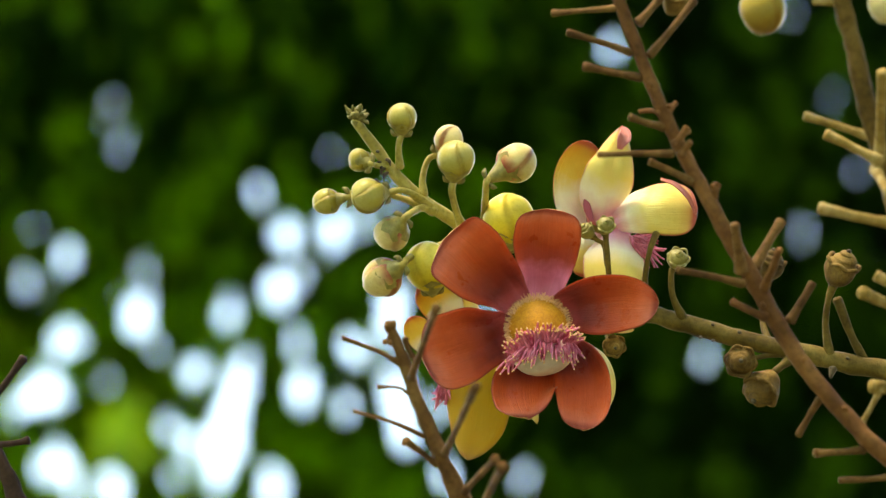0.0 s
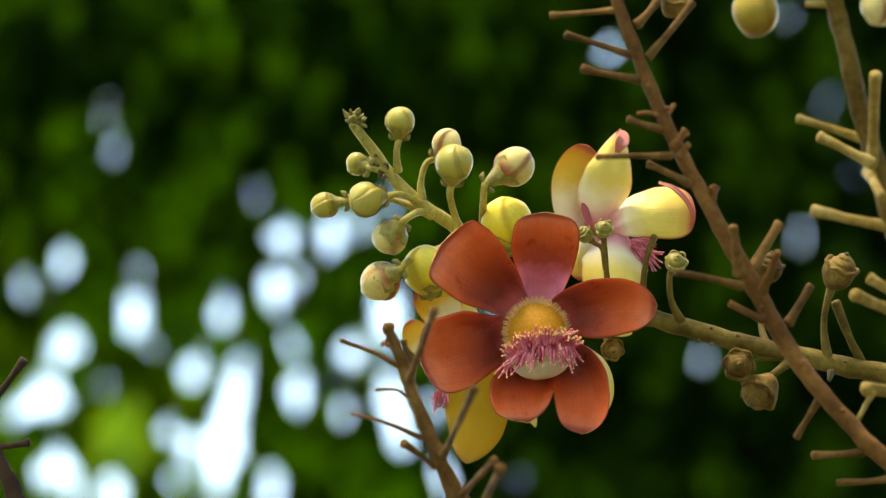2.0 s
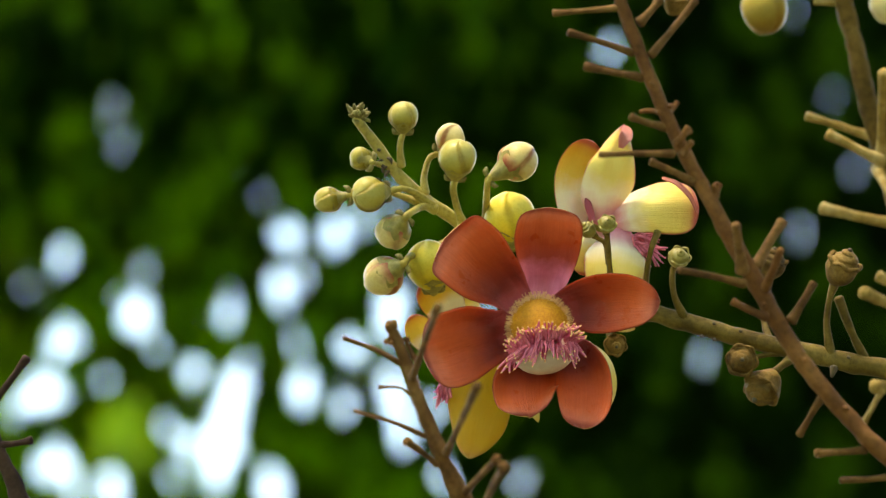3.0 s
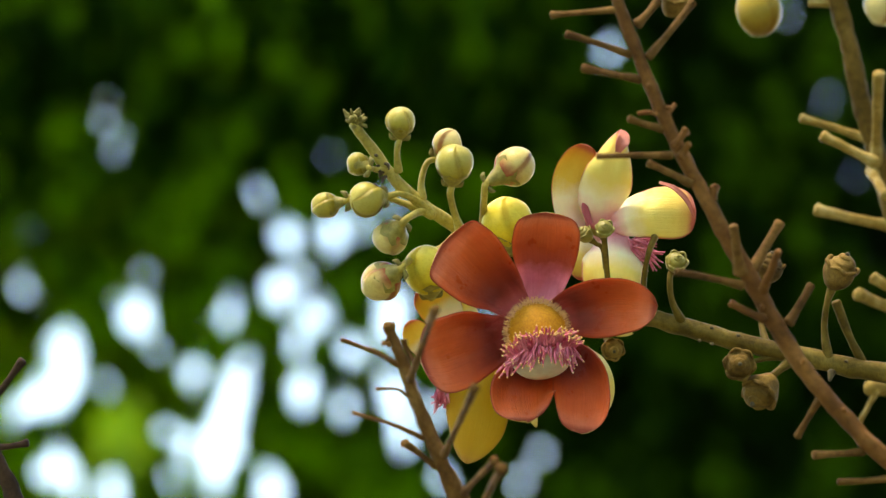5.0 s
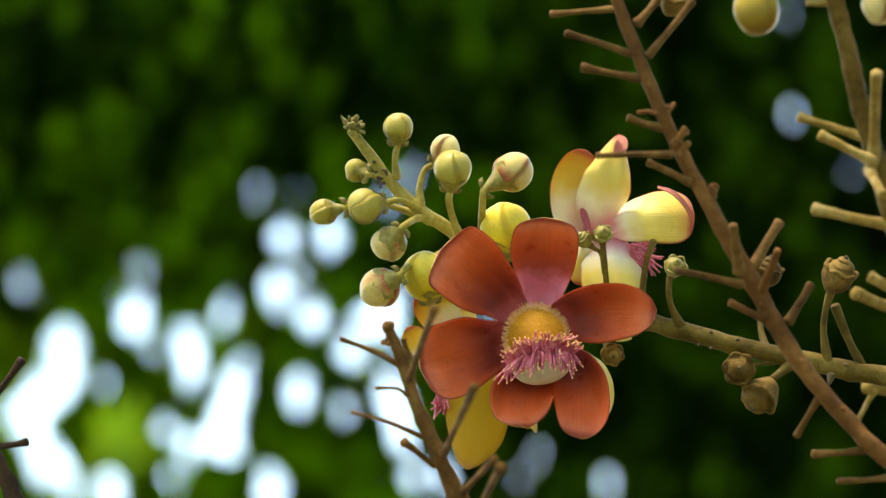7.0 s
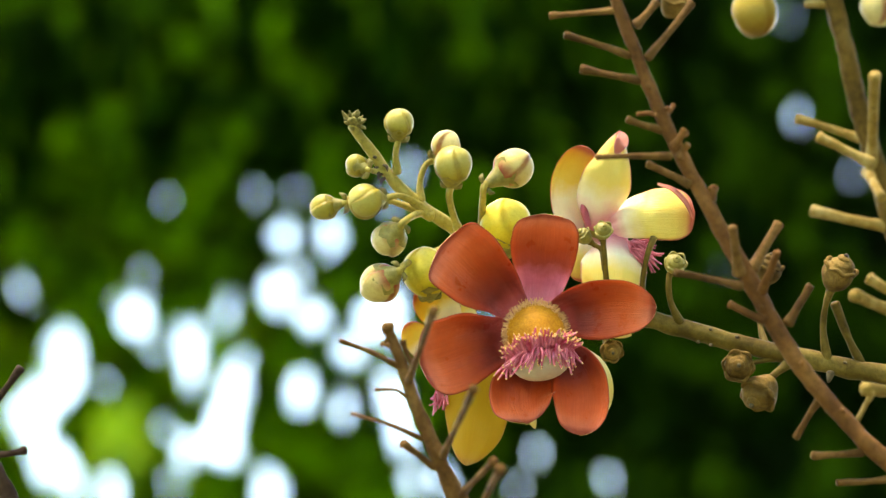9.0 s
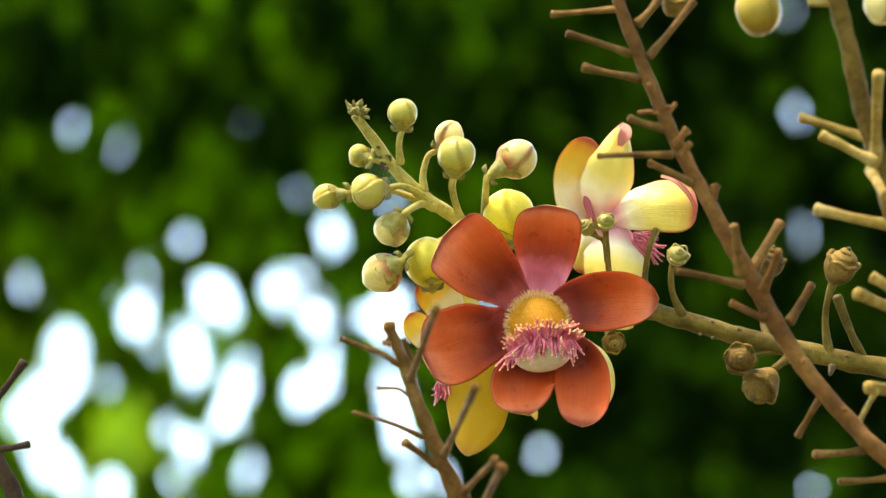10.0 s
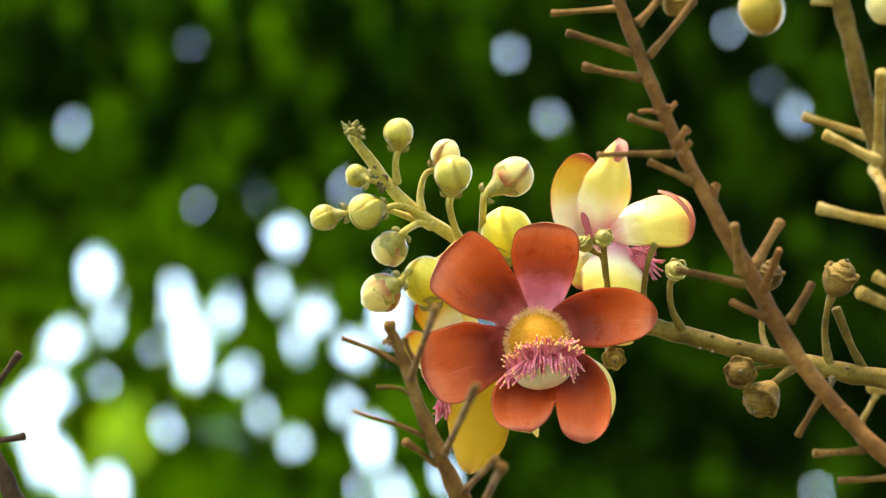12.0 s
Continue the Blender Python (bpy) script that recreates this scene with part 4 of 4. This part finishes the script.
def build_bare_stalk():
    o = (506.4, -60, -283.0)
    root = thing("bare_stalk", o, "leafless red-brown flower stalk with stubby side shoots", "branch")
    bm = bmesh.new()
    tube(bm, [nearer(p, 0.032) for p in [(85.0, -60, 156.7), (91.8, -60, 130.2), (102.1, -60, 103.6), (114.5, -60, 72.6), (129.3, -60, 43.1), (145.2, -60, 13.6), (161.1, -60, -14.5), (176.5, -60, -42.5), (193.0, -60, -67.0),
              (213.7, -60, -90.6), (233.4, -60, -109.5), (299.9, -60, -159.1), (419.3, -50, -236.6), (529.5, -30, -285.9)]], [2.8, 3.1, 3.4, 3.6, 3.7, 4.1, 4.7, 4.4, 4.2, 4.3, 4.6, 8, 10, 12], 10, 16, 0.16)
    stem = part("stem", bm, BARK, root)
    rng = random.Random(8)
    for q in ((118.2, -64, 74.6), (112.2, -66, 71.0), (127.7, -62, 61.6), (141.0, -62, 32.7), (152.0, -66, 12.1), (188.3, -65, -58.0), (209.5, -65, -82.8), (107.9, -64, 85.8), (166.7, -66, -29.2)):
        part("scar", blob(bmesh.new(), nearer(q, 0.032), (1.8, 1.3), (rng.gauss(0, 1), -0.7, rng.gauss(0, 1)), 6, 9, None, 0.35, 300), BARK, stem)
    for a, e, r0, r1, m in (((90.9, -60, 126.0), (57.2, -62, 123.0), 1.9, 2.2, BARK_TWIG), ((98.6, -60, 102.4), (65.1, -66, 112.8), 2.1, 2.5, BARK_TWIG),
                            ((103.6, -60, 89.4), (73.8, -58, 95.4), 2.3, 2.9, BARK_TWIG), ((115.4, -60, 63.7), (97.5, -66, 68.9), 2.4, 2.5, BARK_TWIG),
                            ((119.6, -66, 49.8), (80.8, -82, 48.9), 2.0, 1.9, BARK_TWIG), ((130.1, -62, 35.1), (108.0, -60, 45.7), 2.4, 2.4, BARK_TWIG),
                            ((102.1, -60, 118.3), (112.6, -56, 130.3), 2.8, 3.0, BARK_TWIG), ((108.0, -60, 101.2), (131.5, -50, 130.0), 2.4, 2.6, BARK_TWIG),
                            ((121.1, -64, 54.8), (127.2, -66, 63.3), 2.4, 2.2, BARK), ((124.1, -64, 48.9), (129.0, -66, 55.7), 2.4, 2.0, BARK),
                            ((155.6, -64, -11.5), (151.5, -76, 12.6), 3.4, 2.9, BARK_TWIG), ((162.7, -58, -9.2), (177.0, -52, 14.5), 3.4, 3.4, BARK_TWIG),
                            ((167.3, -66, -20.3), (174.5, -84, -0.3), 2.8, 2.3, BARK), ((156.4, -66, -18.0), (121.4, -92, -10.8), 2.3, 2.2, BARK_TWIG),
                            ((168.3, -64, -35.7), (150.5, -66, -27.4), 2.6, 2.4, BARK), ((181.3, -58, -37.5), (193.3, -56, -18.0), 2.8, 2.6, BARK_TWIG),
                            ((197.3, -58, -78.0), (186.3, -50, -97.4), 2.2, 2.4, BARK_TWIG), ((220.2, -60, -104.8), (193.8, -70, -106.2), 2.3, 2.8, BARK_TWIG),
                            ((237.9, -60, -118.3), (206.8, -66, -120.5), 2.2, 2.2, BARK_TWIG), ((112.4, -60, 71.7), (102.8, -56, 71.8), 1.6, 1.4, BARK),
                            ((141.1, -60, 28.3), (142.8, -60, 33.3), 3.0, 3.2, BARK), ((116.9, -60, 69.7), (121.8, -56, 76.5), 1.8, 1.6, BARK)):
        stub(stem, nearer(a, 0.032), nearer(e, 0.032), r0 * 0.92, r1 * 0.92, m, 0.16)
    capsule(root, nearer((122.4, -40, 130.4), 0.032), 8.2, (0.1, -0.4, 0.8), None, "brown dried fruit at the top of the stalk")


def build_rear_stalk():
    y = 240
    o = (590.6, 240, -263.1)
    root = thing("rear_stalk", o, "pale flower stalk with blunt side stubs coloured as sunlit and a hanging bud", "branch")
    bm = bmesh.new()
    tube(bm, [(223.1, 240, 182.5), (229.6, 240, 143.4), (236.8, 240, 114.2), (245.9, 240, 75.1), (256.3, 240, 42.6), (271.9, 240, -6.2), (317.4, 240, -116.8), (460.5, 240, -230.6), (597.2, 240, -266.4)],
         [5.0, 5.2, 5.4, 5.7, 6.3, 7.2, 9, 11, 12], 8, 14, 0.25)
    stem = part("stem", bm, BARK_PALE, root)
    for a, e, r0, r1 in (((245.9, 240, 64.7), (208.5, 240, 76.4), 3.2, 3.6), ((248.0, 200, 50.1), (218.1, 200, 65.2), 4.0, 4.6), ((262.1, 240, 14.0), (217.3, 240, 23.7), 4.2, 5.0),
                         ((251.1, 240, 45.9), (249.9, 200, 100.5), 4.6, 4.8), ((247.5, 240, 65.4), (240.0, 240, 88.8), 3.0, 3.4), ((268.7, 240, -36.1), (238.4, 200, -24.7), 4.8, 5.4),
                         ((268.7, 240, -25.7), (249.8, 240, -15.3), 4.2, 4.6), ((249.1, 240, 45.9), (254.1, 200, 30.8), 4.2, 4.2), ((232.9, 240, 141.5), (213.4, 240, 142.8), 3.4, 3.0),
                         ((281.7, 240, -81.0), (244.5, 200, -78.1), 5.4, 5.2), ((248.6, 200, -80.0), (241.3, 240, -99.9), 2.2, 2.6)):
        stub(stem, a, e, r0 * 0.85, r1 * 0.85, BARK_STUB_LIT, 0.15)
    bud(root, (184.1, 240, 137.6), 13.2, (0.02, -0.2, -1), [(193.8, 240, 159.7), (210.1, 240, 153.2), (225.7, 240, 162.9)], BUD_AMBER, "large yellow bud hanging from the stalk", 1.1, 0.4, 3.0)
    bud(root, (256.3, 240, 140.8), 11.5, (-0.3, -0.2, -0.8), [(255.6, 240, 162.9), (239.4, 240, 156.4)], BUD_CREAM, "cream bud against the stalk", 1.0, 0.4, 3.0)
    return root


def build_dead_stalk():
    o = (481.8, -30, -584.1)
    root = thing("dead_stalk", o, "withered grey-brown stalk with thin bare twigs", "branch")
    bm = bmesh.new()
    tube(bm, [nearer(p, 0.04) for p in [(-28.5, -40, -39.5), (-24.4, -40, -48.7), (-18.4, -40, -65.1), (-9.5, -40, -88.8), (0.0, -40, -111.1), (9.2, -40, -130.4), (25.6, -40, -160.2), (93.9, -40, -255.2), (273.1, -30, -435.0), (495.4, -20, -586.0)]],
         [2.3, 2.9, 3.1, 3.7, 4.3, 4.8, 5.8, 8, 10, 12], 8, 14, 0.3)
    stem = part("stem", bm, BARK_GREY, root)
    rng = random.Random(5)
    for k in range(14):
        q = Vector((-28.5, -40, -39.5)) + Vector((rng.gauss(0.6, 1.6), rng.gauss(0, 2), rng.uniform(-10, 1)))
        part("scar", blob(bmesh.new(), nearer(q, 0.04), (1.5, 1.6), (rng.gauss(0, 1), -0.7, rng.gauss(0, 1)), 5, 8, None, 0.35, 300), BARK_GREY, stem)
    part("knob", blob(bmesh.new(), nearer((-27.9, -40, -40.4), 0.04), (3.6, 3.4), (0.3, -0.5, 1), 10, 14, None, 0.35, 260), BARK_GREY, stem)
    for a, m, e, r0, r1 in (((-21.4, -40, -60.3), (-36.8, -44, -52.5), (-52.7, -50, -46.5), 1.5, 1.3), ((-16.6, -40, -77.0), (-23.1, -44, -72.7), (-34.4, -46, -72.4), 0.9, 1.1),
                            ((-9.5, -40, -98.4), (-24.9, -44, -91.7), (-46.5, -50, -85.0), 1.3, 1.0), ((-3.6, -40, -113.2), (-11.6, -46, -106.5), (-19.5, -54, -100.8), 1.7, 2.5),
                            ((-16.6, -44, -67.4), (-9.3, -110, -46.1), (-3.4, -190, -29.3), 1.8, 2.3), ((1.2, -46, -107.0), (8.1, -120, -89.3), (16.2, -210, -68.1), 1.8, 2.3),
                            ((-14.6, -36, -59.2), (-18.5, -34, -51.8), (-19.7, -34, -47.3), 1.4, 1.6),
                            ((11.3, -44, -127.3), (19.3, -90, -116.6), (27.1, -130, -106.9), 1.8, 2.2), ((17.2, -44, -145.1), (23.8, -110, -124.5), (30.1, -170, -109.4), 2.2, 2.6)):
        part("twig", tube(bmesh.new(), [nearer(p, 0.04) for p in (a, m, e)], [r0 * 1.2, r0 * 0.85, (r0 + r1) * 0.42, r1 * 0.85], 8, 10, 0.2, 0.3), BARK_GREY, stem)


def build_left_twig():
    o = (338.3, 20, -654.5)
    root = thing("dark_twig", o, "thin dark dead stalk with bare side twigs", "branch")
    bm = bmesh.new()
    tube(bm, [(-240.2, -60, -76.4), (-234.3, -60, -103.0), (-226.1, -60, -120.7), (-213.7, -60, -144.3), (-143.3, -50, -239.6), (64.4, -30, -435.0), (516.8, 0, -650.2)], [2.8, 3.6, 4.4, 5, 7, 9, 12], 8, 12, 0.2)
    stem = part("stem", bm, BARK_DARK, root)
    for a, e in (((-238.8, -60, -83.8), (-218.7, -64, -56.9)), ((-234.3, -60, -102.4), (-216.3, -64, -99.6)), ((-238.8, -60, -76.4), (-237.3, -60, -58.7))):
        stub(stem, a, e, 2.2, 2.4, BARK_DARK, 0.3)
    return root


def build_trunk():
    o = VIEW @ (Vector((625.2, 0, 0.0)) * 0.001)
    foot = VIEW.inverted() @ Vector((o.x + 0.12, o.y, -0.1))
    high = VIEW.inverted() @ Vector((o.x + 0.12, o.y + 0.05, 4.6))
    root = thing("tree_trunk", tuple(foot * 1000), "rough grey-brown trunk that bears the flower stalks", "tree trunk")
    bm = bmesh.new()
    tube(bm, [tuple(foot * 1000), tuple(foot.lerp(high, 0.3) * 1000 + Vector((-20, 0, 0))), tuple(foot.lerp(high, 0.65) * 1000 + Vector((10, 10, 0))), tuple(high * 1000)],
         [210, 165, 155, 150, 130], 14, 26, 0.16)
    part("bark", bm, TRUNK, root)
    # an added, unseen leaf dome shades branch and camera, open towards the far trees and the sun
    rng = np.random.default_rng(31)
    inv = root.matrix_basis.inverted()
    turn = np.array(inv.to_3x3())
    leaves = []
    for _ in range(9500):
        z = rng.uniform(0.05, 1.0)
        a = rng.uniform(-math.pi, math.pi)
        way = Vector((math.sin(a) * math.sqrt(1 - z * z), math.cos(a) * math.sqrt(1 - z * z), z))
        if (way.y > 0.62 and z < 0.72) or way.angle(sun_way) < 0.45:
            continue
        p = Vector((0, 0, HEIGHT)) + way * rng.uniform(4.6, 6.2)
        d = np.array((rng.normal(0, 0.6), rng.normal(0, 0.6), -0.5 + rng.normal(0, 0.5)))
        d /= np.linalg.norm(d)
        side = np.cross(d, rng.normal(0, 0.5, 3) + np.array(way))
        side /= np.linalg.norm(side)
        leaves.append((np.array(inv @ p), turn @ d, turn @ side, rng.uniform(0.25, 0.42)))
    shade_crown = new("shade_crown", leaf_mesh("shade_crown", leaves, LEAF))
    shade_crown.parent = root
    shade_crown["kind"] = "stuff"
    for k in range(7):
        a = -2.6 + k * 0.75
        p0 = Vector((o.x + 0.12, o.y + 0.05, 4.3))
        p2 = Vector((3.6 * math.sin(a), 3.6 * math.cos(a), 6.3))
        pts = [tuple((VIEW.inverted() @ q) * 1000) for q in (p0, p0.lerp(p2, 0.5) + Vector((0, 0, 0.5)), p2)]
        part("limb", tube(bmesh.new(), pts, [90, 55, 20], 8, 10, 0.12), TRUNK, root)


build_ground()
build_trunk()
FLOWERING = build_flowering_branch()
build_bare_stalk()
REAR = build_rear_stalk()
build_dead_stalk()
LEFT = build_left_twig()
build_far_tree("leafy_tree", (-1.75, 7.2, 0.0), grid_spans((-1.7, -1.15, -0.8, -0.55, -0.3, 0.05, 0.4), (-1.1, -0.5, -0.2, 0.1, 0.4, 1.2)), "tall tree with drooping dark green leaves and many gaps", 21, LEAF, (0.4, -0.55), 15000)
build_young_shoot()
build_far_tree("leafy_tree", (1.75, 7.24, 0.0), grid_spans((-0.6, -0.2, 0.15, 0.5, 0.9, 1.7), (-1.1, -0.5, -0.15, 0.2, 0.55, 1.2)), "tall tree with dense drooping leaves, shaded dark green in their colour", 22, LEAF_SHADED, (-0.55, 0.4), 21000)


# ---------------------------------------------------------------- what moves
# the branch nods about the trunk: seconds, degrees
NOD = [(0, 0.000), (0.3, -0.063), (0.5, 0.035), (0.7, 0.113), (1, 0.245), (1.3, 0.252), (1.5, 0.150), (1.7, 0.088), (2, 0.075), (2.3, 0.192), (2.5, 0.185), (2.7, 0.022), (3, -0.075), (3.2, -0.016), (3.5, 0.133), (3.8, 0.218), (4.1, 0.052), (4.4, -0.051), (4.6, 0.006), (4.8, 0.094), (5, 0.105), (5.3, 0.066), (5.5, 0.050), (5.7, 0.205), (6, 0.394), (6.3, 0.176), (6.5, -0.090), (6.7, -0.038), (7, 0.455), (7.2, 0.567), (7.4, 0.370), (7.65, -0.144), (7.9, 0.035), (8.15, 0.403), (8.4, 0.268), (8.6, 0.071), (8.8, 0.189), (9, 0.150), (9.3, 0.737), (9.5, 0.980), (9.7, 0.579), (10, -0.270), (10.3, 0.054), (10.5, 0.860), (10.7, 1.281), (11, 0.350), (11.3, -0.756), (11.5, -0.340), (11.7, 0.460), (12, 0.740)]
# the rear stalk drifts: seconds, millimetres across
DRIFT = [(0, 0.0), (0.5, -1.0), (1, -2.2), (1.5, -2.2), (2, -3.2), (2.5, 0.3), (3, 0.3), (5, -1.6), (5.5, -1.9), (6, -1.0), (6.5, -0.3), (7, -2.6), (9, -3.2), (9.5, -3.5), (10, -2.2), (10.5, -2.9), (11, -2.2), (11.5, -1.3), (12, -0.6)]

# the dark twig sways: seconds, millimetres across and up
LEFT_SWAY = [(0, 0, 0), (2.5, 1, 0), (5, 0, -0.5), (6, -0.5, -2), (7, 0, -0.5), (9, -0.5, -4), (10.2, 0.5, -1), (11.2, 0, 1), (12, -2.2, 2.2)]


def motions():
    base = VIEW @ Matrix.Translation(Vector(PIVOT) * 0.001)
    walk(FLOWERING, [(t, base @ pose(0, 0, 0, 0, -a, 0)) for t, a in NOD])
    rear = REAR.matrix_basis.copy()
    walk(REAR, [(t, rear @ pose(x * 0.001, 0, 0)) for t, x in DRIFT])
    for ob, hub, phase, pace in BOUGHS:
        def sway(t):
            a = 1.5 * pace * t + phase
            return (0.004 * math.sin(a) + 0.003 * math.sin(2.3 * a + 1), 0.003 * math.sin(1.4 * a + phase), 0.4 * math.sin(0.8 * a + 2))

        x0, z0, r0 = sway(0)
        rows = []
        for k in range(31):
            x, z, r = sway(k * 0.4)
            rows.append((k * 0.4, Matrix.Translation(hub) @ pose(x - x0, 0, z - z0, 0, r - r0, 0)))
        walk(ob, rows)
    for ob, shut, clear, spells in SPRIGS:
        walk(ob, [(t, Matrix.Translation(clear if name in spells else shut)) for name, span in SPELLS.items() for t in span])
    left = LEFT.matrix_basis.copy()
    walk(LEFT, [(t, left @ pose(x * 0.001, 0, z * 0.001)) for t, x, z in LEFT_SWAY])


motions()
